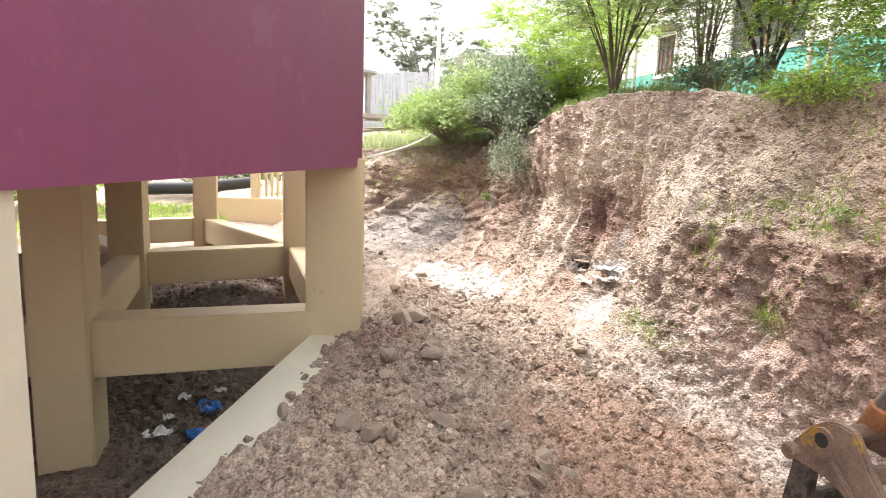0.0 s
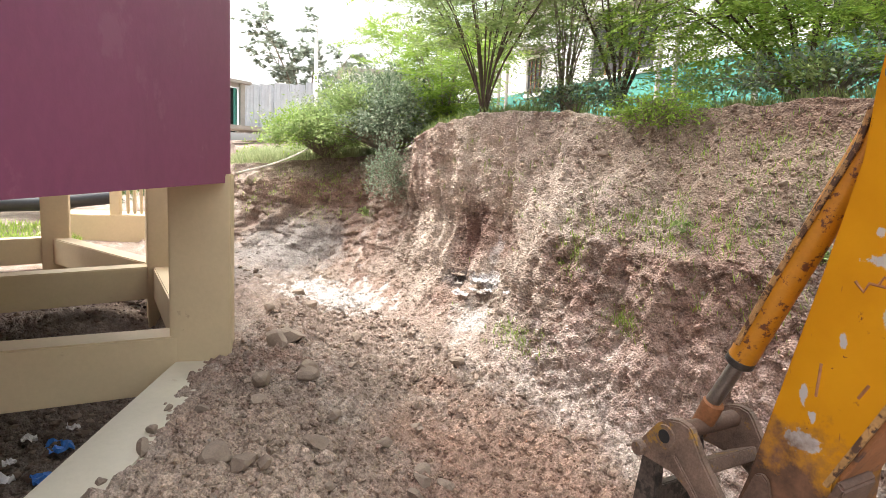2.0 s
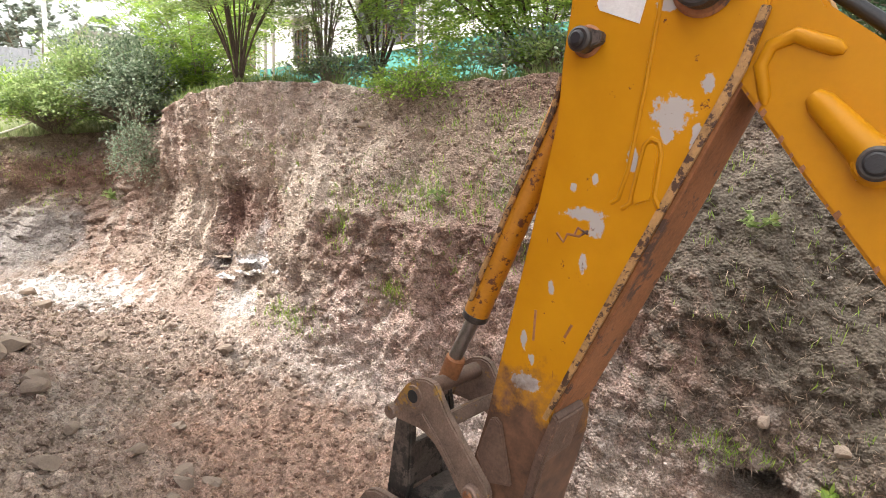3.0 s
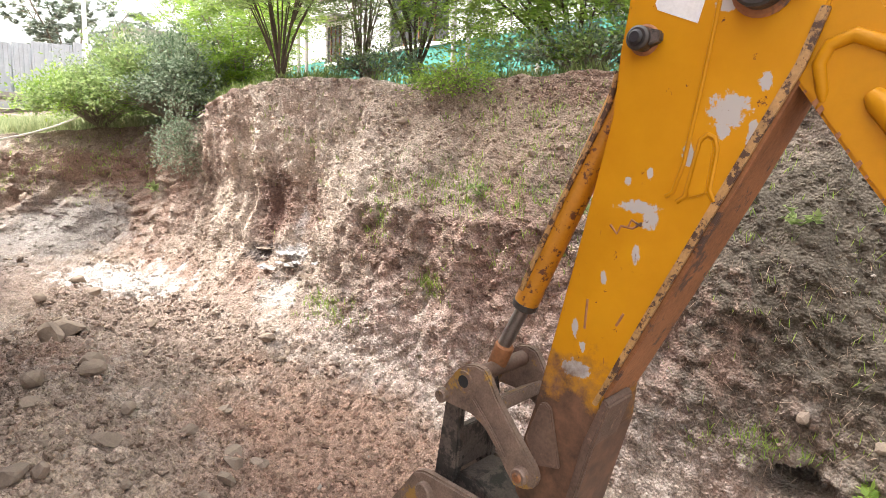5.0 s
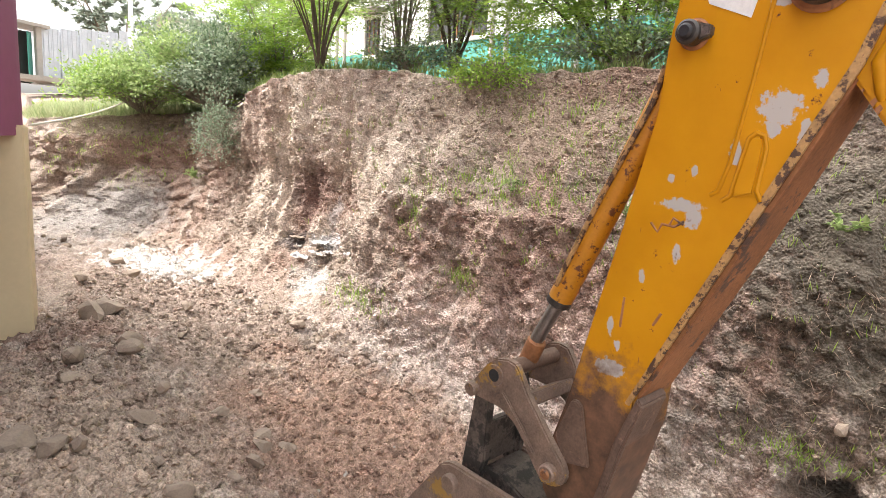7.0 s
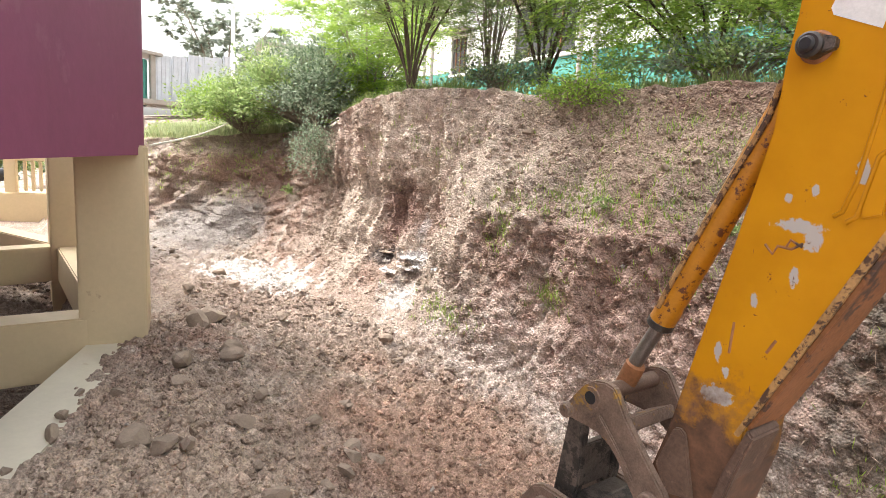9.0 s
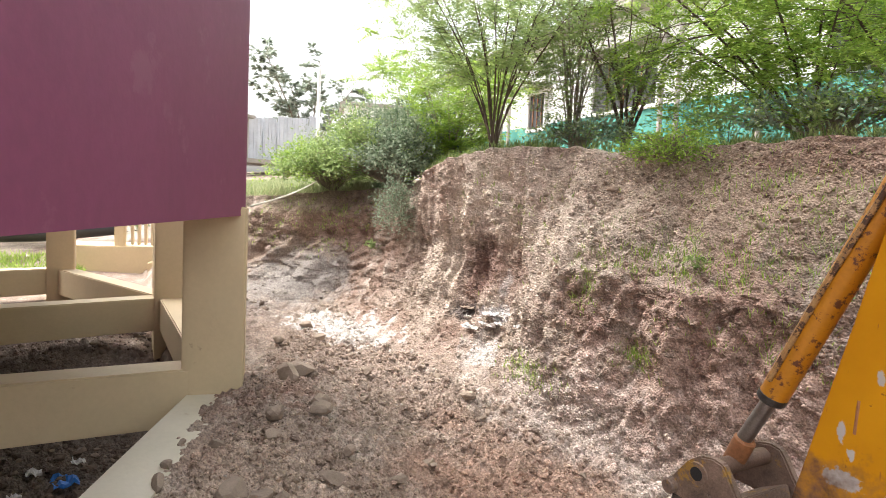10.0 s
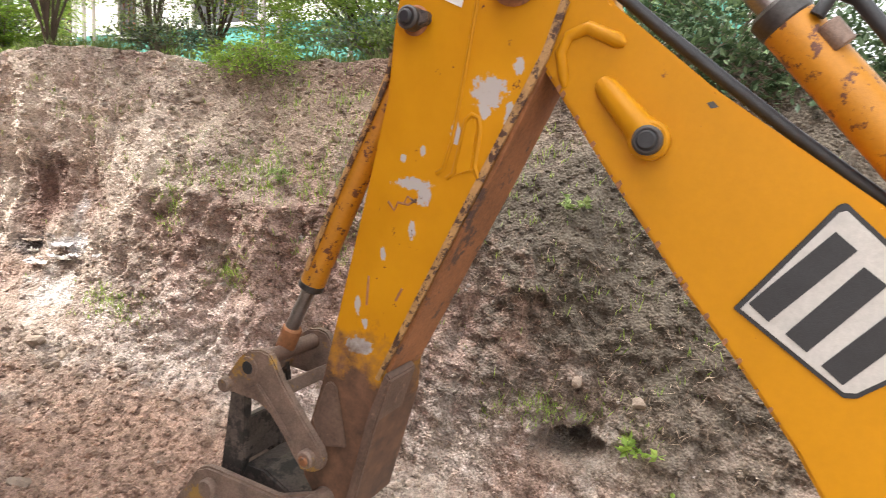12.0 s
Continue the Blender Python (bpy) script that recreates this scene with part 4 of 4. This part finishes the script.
def grass(name, label, spots, seed, mat, length):
    """Thin blades at the places given."""
    rg = random.Random(seed)
    lv = Leaves(rg)
    for p in spots:
        for _ in range(3):
            lv.add(Vector(p) + Vector((rg.gauss(0, 0.02), rg.gauss(0, 0.02), -0.005)), Vector((rg.gauss(0, 0.45), rg.gauss(0, 0.45), 1)), length * rg.uniform(0.5, 1.3), length * 0.09)
    return tagged(lv.put(name, mat, None), label, "grass", "", "stuff")


rg = random.Random(31)
spots = []
for _ in range(2600):
    y = rg.uniform(-2, 5)
    x = np.interp(y, ST_Y, TOP_X) + abs(rg.gauss(0, 0.35)) + 0.04
    if noise.noise(Vector((x * 1.5, y * 1.5, 4))) > -0.15 + (0.25 if 2.2 < y < 3.4 else 0):
        spots.append((x, y, terrace_z(x, y)))
grass("grass", "uneven green grass along the bank's edge", spots, 1, GRASS, 0.10)
spots = []
for _ in range(8000):
    y = 6.7 + 7 * rg.random() ** 1.6
    x = np.interp(y, ST_Y, TOP_X) + rg.uniform(-0.05, 3.2)
    spots.append((x, y, terrace_z(x, y)))
grass("grass", "pale green grassy slope beyond the bush", spots, 2, GRASS_PALE, 0.16)
spots = [tuple(face_point(rg.gauss(cy, sy), rg.gauss(cz_, sz_))) for cy, sy, cz_, sz_, n in ((2.2, 0.1, 1.0, 0.12, 40), (2.65, 0.18, 0.28, 0.06, 60), (1.5, 0.5, 1.25, 0.08, 130), (0.5, 0.5, 1.45, 0.15, 90), (1.72, 0.08, 0.6, 0.05, 50), (-0.5, 0.2, 0.16, 0.05, 70), (-0.9, 0.5, 1.0, 0.4, 110), (1.0, 0.5, 1.8, 0.12, 90), (3.2, 0.5, 1.6, 0.3, 50), (6.9, 0.4, 1.2, 0.2, 200), (0.9, 0.3, 0.9, 0.1, 60)) for _ in range(n * 2)]
dry = [tuple(face_point(rg.uniform(-0.2, 2.3), rg.gauss(1.38, 0.14))) for _ in range(420)] + [tuple(face_point(rg.uniform(-1.6, 1.8), rg.uniform(1.3, 2.05))) for _ in range(260)]
grass("grass", "short dull grass on the bank's shelf and slope", dry, 5, GRASS, 0.05)
grass("weeds", "sparse weeds clinging to the cut bank", spots, 3, LEAF_BRIGHT, 0.065)
spots = [(rg.uniform(-1, 2.2), rg.uniform(10.2, 13), 0) for _ in range(1500)]
grass("grass", "bright green grass beyond the columns", [(x, y, drop_z(x, y)) for x, y, _ in spots], 4, LEAF_BRIGHT, 0.16)


def weed(label, at, size, seed, mat):
    rg = random.Random(seed)
    t = thing("weed", label, "plant", at=tuple(at))
    lv = Leaves(rg)
    sv, sf = [], []
    for k in range(9):
        d = Vector((-0.8 + rg.gauss(0, 0.6), rg.gauss(0, 0.8), rg.uniform(0.3, 1.2))).normalized()
        tip = Vector(at) + d * size * rg.uniform(0.5, 1)
        v, f = tube_lists([Vector(at), tip], [0.003, 0.0015], 4)
        o = len(sv)
        sv += v
        sf += [tuple(i + o for i in q) for q in f]
        for _ in range(5):
            lv.add(tip, Vector((rg.gauss(0, 1), rg.gauss(0, 1), rg.gauss(0.1, 0.5))), size * rg.uniform(0.3, 0.5), size * rg.uniform(0.2, 0.3))
    from_lists("stem", sv, sf, mat, t)
    lv.put("foliage", mat, t)


weed("small broad-leaved green weed on the bank", face_point(-0.97, 0.06), 0.13, 1, LEAF_BRIGHT)
weed("small broad-leaved green weed on the bank", face_point(-1.15, -0.14), 0.09, 2, LEAF_BRIGHT)
weed("small dusty green weed on the bank's shelf", face_point(1.35, 1.28), 0.1, 3, LEAF_MID)
weed("small dusty green weed on the bank's shelf", face_point(0.6, 1.2), 0.1, 4, LEAF_MID)
weed("small dusty green weed on the bank's shelf", face_point(-0.5, 1.25), 0.12, 5, LEAF_MID)
weed("green weed on the dark bank", face_point(5.9, 0.95), 0.16, 6, LEAF_MID)


# ---- loose earth ----
ICO_V = [Vector(v).normalized() for v in ((0, 1, 1.618), (0, -1, 1.618), (0, 1, -1.618), (0, -1, -1.618), (1, 1.618, 0), (-1, 1.618, 0), (1, -1.618, 0), (-1, -1.618, 0), (1.618, 0, 1), (-1.618, 0, 1), (1.618, 0, -1), (-1.618, 0, -1))]
ICO_F = [(0, 1, 8), (0, 9, 1), (0, 5, 9), (0, 4, 5), (0, 8, 4), (1, 6, 8), (1, 7, 6), (1, 9, 7), (8, 6, 10), (8, 10, 4), (4, 10, 2), (4, 2, 5), (5, 2, 11), (5, 11, 9), (9, 11, 7), (7, 3, 6), (6, 3, 10), (10, 3, 2), (2, 3, 11), (11, 3, 7)]


OCT_V = [Vector(v) for v in ((1, 0, 0), (-1, 0, 0), (0, 1, 0), (0, -1, 0), (0, 0, 1), (0, 0, -1))]
OCT_F = [(0, 2, 4), (2, 1, 4), (1, 3, 4), (3, 0, 4), (2, 0, 5), (1, 2, 5), (3, 1, 5), (0, 3, 5)]


def lump_arrays(rg, shape, n_kinds=8):
    kinds = []
    for _ in range(n_kinds):
        sq = np.array((rg.uniform(0.8, 1.3), rg.uniform(0.7, 1.1), rg.uniform(0.5, 0.9)))
        turn = np.array(Euler((rg.uniform(-0.6, 0.6), rg.uniform(-0.6, 0.6), 0)).to_matrix())
        kinds.append(np.array([tuple(v * rg.uniform(0.7, 1.25)) for v in shape]) @ turn * sq)
    return kinds


def lumps(name, label, places, sizes, seed, mat):
    """Many small clods in one mesh."""
    rg = random.Random(seed)
    big, small = lump_arrays(rg, ICO_V), lump_arrays(rg, OCT_V)
    vs, fs, o = [], [], 0
    for i, (p, s) in enumerate(zip(places, sizes)):
        a = rg.uniform(0, 6.28)
        ca, sa = math.cos(a), math.sin(a)
        kinds, base = (big, ICO_F) if s > 0.014 else (small, OCT_F)
        v = kinds[i % 8] @ np.array(((ca, sa, 0), (-sa, ca, 0), (0, 0, 1))) * s + np.array(p)
        fs += [(q[0] + o, q[1] + o, q[2] + o) for q in base]
        o += len(v)
        vs.append(v)
    me = bpy.data.meshes.new(name)
    me.from_pydata(np.concatenate(vs).tolist(), [], fs)
    me.materials.append(mat)
    return tagged(new(name, me), label, "earth clods", "", "stuff")


def clod_material():
    m, nt, b = mat_base("dry_clod", 0.95)
    g = nt.nodes.new("ShaderNodeNewGeometry")
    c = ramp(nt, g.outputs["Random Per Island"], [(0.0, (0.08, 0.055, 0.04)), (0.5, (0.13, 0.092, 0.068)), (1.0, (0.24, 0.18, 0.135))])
    c = mix(nt, 0.5, c, ramp(nt, noise_tex(nt, 60, 5, 0.7), [(0.3, (0.5, 0.5, 0.5)), (0.7, (1.3, 1.3, 1.3))]), "MULTIPLY")
    nt.links.new(c, b.inputs["Base Color"])
    return m


CLOD = clod_material()
ROWS3 = GV.reshape(GRID[0], GRID[1], 3)
flat_pts = ROWS3[(GRID[4] > 0.2) & (GRID[4] < 7.5), :GN].reshape(-1, 3)
flat_pts = flat_pts[(flat_pts[:, 0] > 0.1)]
nr = np.random.RandomState(4)


def heap_weight(p):
    d = (p[:, 0] - PL_EDGE.x) * PL_OUT.x + (p[:, 1] - PL_EDGE.y) * PL_OUT.y
    return d


pick = flat_pts[nr.randint(0, len(flat_pts), 62000)]
pick = pick[heap_weight(pick) > 0.06]
sizes = np.clip(nr.lognormal(math.log(0.0078), 0.7, len(pick)), 0.003, 0.036)
sizes[:900] = nr.uniform(0.018, 0.045, 900)
pick = pick + np.c_[nr.uniform(-0.012, 0.012, (len(pick), 2)), -0.25 * sizes]
lumps("clods", "crumbly brown earth clods strewn over the trench", pick.tolist(), sizes.tolist(), 1, CRUMB)
face_pts = ROWS3[(GRID[4] > -1.9) & (GRID[4] < 7.6), GN + 2:GN + GRID[3] - 1].reshape(-1, 3)
pit = ROWS3[(GRID[4] > 2.2) & (GRID[4] < 8.0), :GN].reshape(-1, 3)
pit = pit[(heap_weight(pit) < -0.4) & (pit[:, 0] > -0.5)]
pick = pit[nr.randint(0, len(pit), 3500)]
lumps("rubble", "dark rubble and crumbs under the building", pick.tolist(), np.clip(nr.lognormal(math.log(0.014), 0.6, len(pick)), 0.005, 0.05).tolist(), 4, CLOD)
pick = face_pts[nr.randint(0, len(face_pts), 42000)]
sizes = np.clip(nr.lognormal(math.log(0.0065), 0.55, len(pick)), 0.003, 0.024)
lumps("crumbs", "crumbs of earth and gravel stuck in the bank", pick.tolist(), sizes.tolist(), 2, CRUMB)
pick = face_pts[nr.randint(0, len(face_pts), 450)]
pick2 = flat_pts[nr.randint(0, len(flat_pts), 350)]
pick2 = pick2[heap_weight(pick2) > 0.1]
both = np.concatenate([pick, pick2])
lumps("pebbles", "pale pebbles in the bank and trench", both.tolist(), np.clip(nr.lognormal(math.log(0.009), 0.4, len(both)), 0.004, 0.022).tolist(), 3, plain("pale_pebble", (0.36, 0.315, 0.27), 0.2, 20.0, 0.9))
# fine roots on the lower bank
lv = Leaves(random.Random(8))
rg = random.Random(9)
for _ in range(5200):
    y = rg.uniform(-1.6, 2.5)
    p = face_point(y, rg.uniform(-0.2, 1.1))
    lv.add(p + Vector((-0.004, 0, 0)), Vector((rg.uniform(-0.5, 0.1), rg.gauss(0, 0.7), rg.gauss(-0.6, 0.6))), rg.uniform(0.025, 0.09), 0.004)
tagged(lv.put("roots", DRY, None), "dry hair roots hanging from the lower bank", "roots", "", "stuff")


def stone_mesh(seed):
    rg = random.Random(seed)
    bm = bmesh.new()
    bmesh.ops.create_icosphere(bm, subdivisions=2, radius=1)
    cuts = [(Vector((rg.gauss(0, 1), rg.gauss(0, 1), rg.gauss(0, 1))).normalized(), rg.uniform(0.45, 0.85)) for _ in range(9)]
    for v in bm.verts:
        for n, d in cuts:
            k = v.co.dot(n)
            if k > d:
                v.co -= n * (k - d)
        v.co *= 1 + 0.08 * noise.noise(v.co * 2.3 + Vector((seed, 0, 0)))
        v.co.z *= 0.75
    me = bpy.data.meshes.new("stone")
    bm.to_mesh(me)
    bm.free()
    me.materials.append(STONE)
    return me


STONES = [stone_mesh(i) for i in range(7)]


def stone(x, y, size, i, z=None):
    ob = new("stone", STONES[i % 7])
    rg = random.Random(i)
    zz = drop_z(x, y) if z is None else z
    ob.matrix_world = Matrix.LocRotScale((x, y, zz + size * 0.36), Euler((rg.uniform(-0.4, 0.4), rg.uniform(-0.4, 0.4), rg.uniform(0, 6.28))), (size, size * rg.uniform(0.7, 1), size * rg.uniform(0.7, 1)))
    return tagged(ob, "dusty brown angular stone lying on loose earth", "stone", "loose stones in the trench")


for i, (x, y, s) in enumerate(((2.27, 3.55, 0.085), (2.16, 3.5, 0.075), (2.09, 2.92, 0.065), (2.06, 2.85, 0.05), (1.76, 2.18, 0.05), (1.22, 2.16, 0.055), (1.30, 2.05, 0.06), (1.38, 1.98, 0.045), (1.75, 2.85, 0.07), (1.62, 2.62, 0.055), (2.0, 2.4, 0.04), (2.2, 2.2, 0.05),
                               (2.3, 1.95, 0.06), (2.22, 1.85, 0.05), (2.35, 1.8, 0.045), (2.1, 1.75, 0.05), (1.0, 1.5, 0.06), (1.6, 1.6, 0.055), (1.5, 1.45, 0.04), (2.55, 3.1, 0.035), (2.6, 2.4, 0.05), (2.9, 3.6, 0.05), (3.0, 4.6, 0.06), (2.5, 4.4, 0.05), (3.4, 2.9, 0.06), (3.45, 1.1, 0.06), (3.3, 0.4, 0.07), (3.2, 5.2, 0.07), (1.9, 1.2, 0.05), (1.35, 2.7, 0.04))):
    stone(x, y, s * (1.6 if i < 6 else 1.3), i)
for k in range(90):
    q = flat_pts[nr.randint(0, len(flat_pts))]
    if (q[0] - PL_EDGE.x) * PL_OUT.x + (q[1] - PL_EDGE.y) * PL_OUT.y > 0.08:
        stone(float(q[0]), float(q[1]), nr.uniform(0.025, 0.05), 40 + k, float(q[2]))
# clods on the plinth's edge
for k, s_ in enumerate((-2.1, -1.75, -1.6, -1.3, -1.1, -0.8, -1.95, -0.6)):
    p = PL_EDGE + PL_U * s_ - PL_OUT * (0.02 + 0.03 * (k % 3))
    stone(p.x, p.y, (0.04, 0.06, 0.035, 0.065, 0.05, 0.035, 0.04, 0.025)[k], 110 + k, 0.19)
for k, (y, z, s) in enumerate(((2.25, 1.75, 0.05), (1.1, 1.55, 0.05), (0.95, 1.6, 0.04), (1.75, 0.75, 0.05), (-0.6, 0.35, 0.05), (-0.95, 0.3, 0.05), (2.9, 1.7, 0.035), (0.2, 1.0, 0.04), (-1.2, 0.9, 0.05))):
    p = face_point(y, z)
    stone(p.x - 0.01, p.y, s, 130 + k, p.z - s * 0.28)


# ---- litter ----
def litter(name, label, at, size, mat, seed):
    """A crumpled sheet."""
    rg = random.Random(seed)
    vs, fs, n = [], [], 7
    for i in range(n):
        for j in range(n):
            u, v = i / (n - 1) - 0.5, j / (n - 1) - 0.5
            r = 1 - 0.25 * noise.noise(Vector((u * 3, v * 3, seed)))
            vs.append((at[0] + u * size[0] * r, at[1] + v * size[1] * r, at[2] + 0.012 + abs(noise.noise(Vector((u * 4, v * 4, seed + 5.5)))) * size[2]))
    for i in range(n - 1):
        for j in range(n - 1):
            fs.append((i * n + j, (i + 1) * n + j, (i + 1) * n + j + 1, i * n + j + 1))
    ob = from_lists(name, vs, fs, mat)
    sol = ob.modifiers.new("thickness", "SOLIDIFY")
    sol.thickness = 0.003
    return tagged(ob, label, "litter")


for k, (x, y, sx, sy, mt) in enumerate(((0.92, 4.55, 0.16, 0.2, BLUE), (0.80, 4.1, 0.22, 0.16, BLUE), (0.50, 4.2, 0.2, 0.14, PAPER), (0.75, 4.75, 0.1, 0.1, PAPER), (0.6, 4.4, 0.08, 0.06, PAPER), (1.05, 4.8, 0.09, 0.07, PAPER))):
    nm_ = "plastic_bag" if mt is BLUE else "paper_scrap"
    litter(nm_, "crumpled blue plastic bag on dark soil" if mt is BLUE else "dirty white paper scrap on dark soil", (x, y, drop_z(x, y)), (sx, sy, 0.09), mt, k)
rg = random.Random(77)
for k in range(14):
    p = face_point(rg.gauss(3.36, 0.17), 0.52 + rg.uniform(-0.08, 0.09))
    litter("rag", "torn dirty rag in the hollow's rubbish", (p.x - 0.02 - rg.random() * 0.05, p.y, p.z), (rg.uniform(0.04, 0.11), rg.uniform(0.04, 0.13), 0.045), (BARE, PAPER, STONE, PAPER)[k % 4], 20 + k)
rope_a, rope_b = F_COL + U * 0.2 + OUT * 0.17 + Vector((0, 0, 1.50)), Vector((4.1, 6.75, 1.78))
tagged(tube("rope", [rope_a.lerp(rope_b, i / 10) - Vector((0, 0, 0.03 * math.sin(math.pi * i / 10))) for i in range(11)], 0.008, ROPE), "pale thin rope tied between column and bush", "rope")

# ---- the neighbour's building ----
neighbour = thing("neighbour_building", "white single-storey building with a turquoise lower band", "building", at=(9.0, 4.4, 2.2))
NB = pose(9.2, 5.0, 0, 0, 0, math.degrees(math.atan2(0.96, 0.281)))


def nb(name, along, z, depth, size, mat, parent=neighbour, bevel=0.01, label=""):
    """A block on the neighbour's wall: along it, up, out of it."""
    return part(name, box_bm(NB @ pose(along, -0.1 + depth, z), size, bevel), mat, parent, label)


nb("wall", 0.5, 3.5, -1.5, (15, 3.0, 3.0), WHITE)
nb("band", 0.5, 2.66, -0.11, (15.02, 0.26, 1.32), TEAL, label="turquoise painted lower wall band")
nb("roof", 0.5, 5.06, -1.4, (15.5, 3.6, 0.14), CONCRETE)
for along, z, w_, h_ in ((0.86, 3.80, 1.7, 0.95), (3.62, 3.62, 0.66, 0.8), (-3.4, 3.85, 1.2, 0.9), (5.9, 3.65, 0.7, 0.8), (-5.6, 3.85, 1.2, 0.9)):
    wn_ = nb("window", along, z, 0.012, (w_, 0.02, h_), WINDOW_DARK)
    for dx, dz, sx, sz in ((-w_ / 2, 0, 0.06, h_ + 0.06), (w_ / 2, 0, 0.06, h_ + 0.06), (0, h_ / 2, w_, 0.06), (0, -h_ / 2, w_ + 0.12, 0.07)):
        nb("frame", along + dx, z + dz, 0.04, (sx, 0.06, sz), WHITE, wn_)
    for k in range(1, 4):
        nb("bar", along - w_ / 2 + w_ * k / 4, z, 0.03, (0.018, 0.018, h_), RUST, wn_, 0)
    nb("sunshade", along, z + h_ / 2 + 0.1, 0.2, (w_ + 0.3, 0.4, 0.06), CONCRETE)
for along in (-0.2, -0.55, -2.0, 4.6, 4.95):
    tube("drain_pipe", [NB @ Vector((along, 0.06, 2.2)), NB @ Vector((along, 0.06, 4.95))], 0.04, CONCRETE, neighbour, 10)

# ---- far things ----
shed = thing("shed", "weathered grey corrugated sheet shed", "shed", at=(9.5, 19.6, 2.3))
SH = pose(9.5, 19.6, 2.5, 0, 0, 3)
rg = random.Random(61)
x = -1.05
for k in range(9):
    w_ = rg.uniform(0.22, 0.34)
    top = 1.72 + 0.12 * x + rg.uniform(-0.07, 0.05)
    sheet = part("sheet", box_bm(SH @ pose(x + w_ / 2, 0.03 * (k % 2), top / 2, 0, 0, rg.uniform(-4, 4)), (w_ - 0.01, 0.02, top), 0.004), ZINC, shed)
    for j in (0.25, 0.75):
        part("rib", box_bm(SH @ pose(x + w_ * j, 0.03 * (k % 2) - 0.016, top / 2), (0.025, 0.02, top - 0.04), 0.004), ZINC, sheet)
    x += w_
part("back_room", box_bm(SH @ pose(0.3, 1.2, 0.8), (2.4, 2.0, 1.5), 0.02), ZINC, shed)
part("pillar", box_bm(SH @ pose(-1.14, -0.02, 0.78), (0.15, 0.16, 1.6), 0.015), CONCRETE, shed, "rough grey masonry pillar")
part("doorway", box_bm(SH @ pose(-1.5, 0.3, 0.7), (0.55, 0.06, 1.45), 0.01), WINDOW_DARK, shed, "dark open doorway")
part("door_leaf", box_bm(SH @ pose(-1.32, 0.08, 0.7, 0, 0, 50), (0.3, 0.04, 1.4), 0.01), TEAL, shed, "faded blue-green door leaf")
part("pillar", box_bm(SH @ pose(-1.9, 0.0, 0.76), (0.3, 0.2, 1.55), 0.015), CONCRETE, shed)
part("roof", box_bm(SH @ pose(-1.5, 0.35, 1.6, 0, 3, 0), (1.2, 1.2, 0.09), 0.01), CONCRETE, shed)
part("step", box_bm(SH @ pose(-0.9, -0.9, 0.06), (3.2, 1.2, 0.14), 0.02), CONCRETE, shed, "pale concrete apron")
tagged(tube("pole", [(14.5, 25.9, 2.2), (14.5, 25.9, 7.5)], 0.09, WHITE), "tall thin white pole by the shed", "pole")
fan_tree("distant grey-green tree against the white sky", (18.8, 34.9, 2.4), 7.0, 6, radians(28), 40, LEAF_FAR, BARK_PALE, 0.12, 14, 10, 0.34, 0.4, pairs=5)
fan_tree("distant grey-green tree against the white sky", (22.5, 33.5, 2.4), 4.6, 5, radians(30), 41, LEAF_FAR, BARK_PALE, 0.1, 12, 9, 0.34, 0.3, pairs=5)
far_house = thing("far_house", "pale distant flat-roofed house behind the trees", "building", at=(16, 24, 2.3))
part("wall", box_bm(pose(16.5, 23, 3.9, 0, 0, -30), (4, 3, 3.2), 0.02), WHITE, far_house)
part("roof", box_bm(pose(16.5, 23, 5.56, 0, 0, -30), (4.4, 3.4, 0.14), 0.02), CONCRETE, far_house)
part("window", box_bm(pose(15.9, 21.5, 4.1, 0, 0, -30), (0.8, 0.1, 0.9), 0.01), WINDOW_DARK, far_house)

# beyond the columns: balustrade and a black pipe
stair = thing("balustrade", "cream painted stair platform with a balustrade", "balustrade", at=(3.0, 11.5, 0.2))
SB = pose(2.95, 11.4, 0, 0, 0, -28)
part("platform", box_bm(SB @ pose(0, 0.3, 0.28), (2.2, 0.9, 0.5), 0.015), CREAM, stair)
part("step", box_bm(SB @ pose(0.75, -0.3, 0.16), (0.7, 0.3, 0.26), 0.015), CREAM, stair)
part("end_post", box_bm(SB @ pose(-0.15, 0.0, 0.83), (0.16, 0.16, 0.62), 0.01), CREAM, stair)
for k in range(5):
    part("baluster", box_bm(SB @ pose(0.05 + 0.11 * k, 0.0, 0.80), (0.045, 0.06, 0.5), 0.008), CREAM, stair)
part("rail", box_bm(SB @ pose(0.25, 0.0, 1.09), (0.75, 0.1, 0.08), 0.01), CREAM, stair)
tagged(tube("pipe", [(1.0, 12.6, 0.62), (1.8, 12.75, 0.62), (3.2, 13.0, 0.74)], 0.12, BLACK, None, 20), "thick black plastic pipe lying on the ground", "pipe")
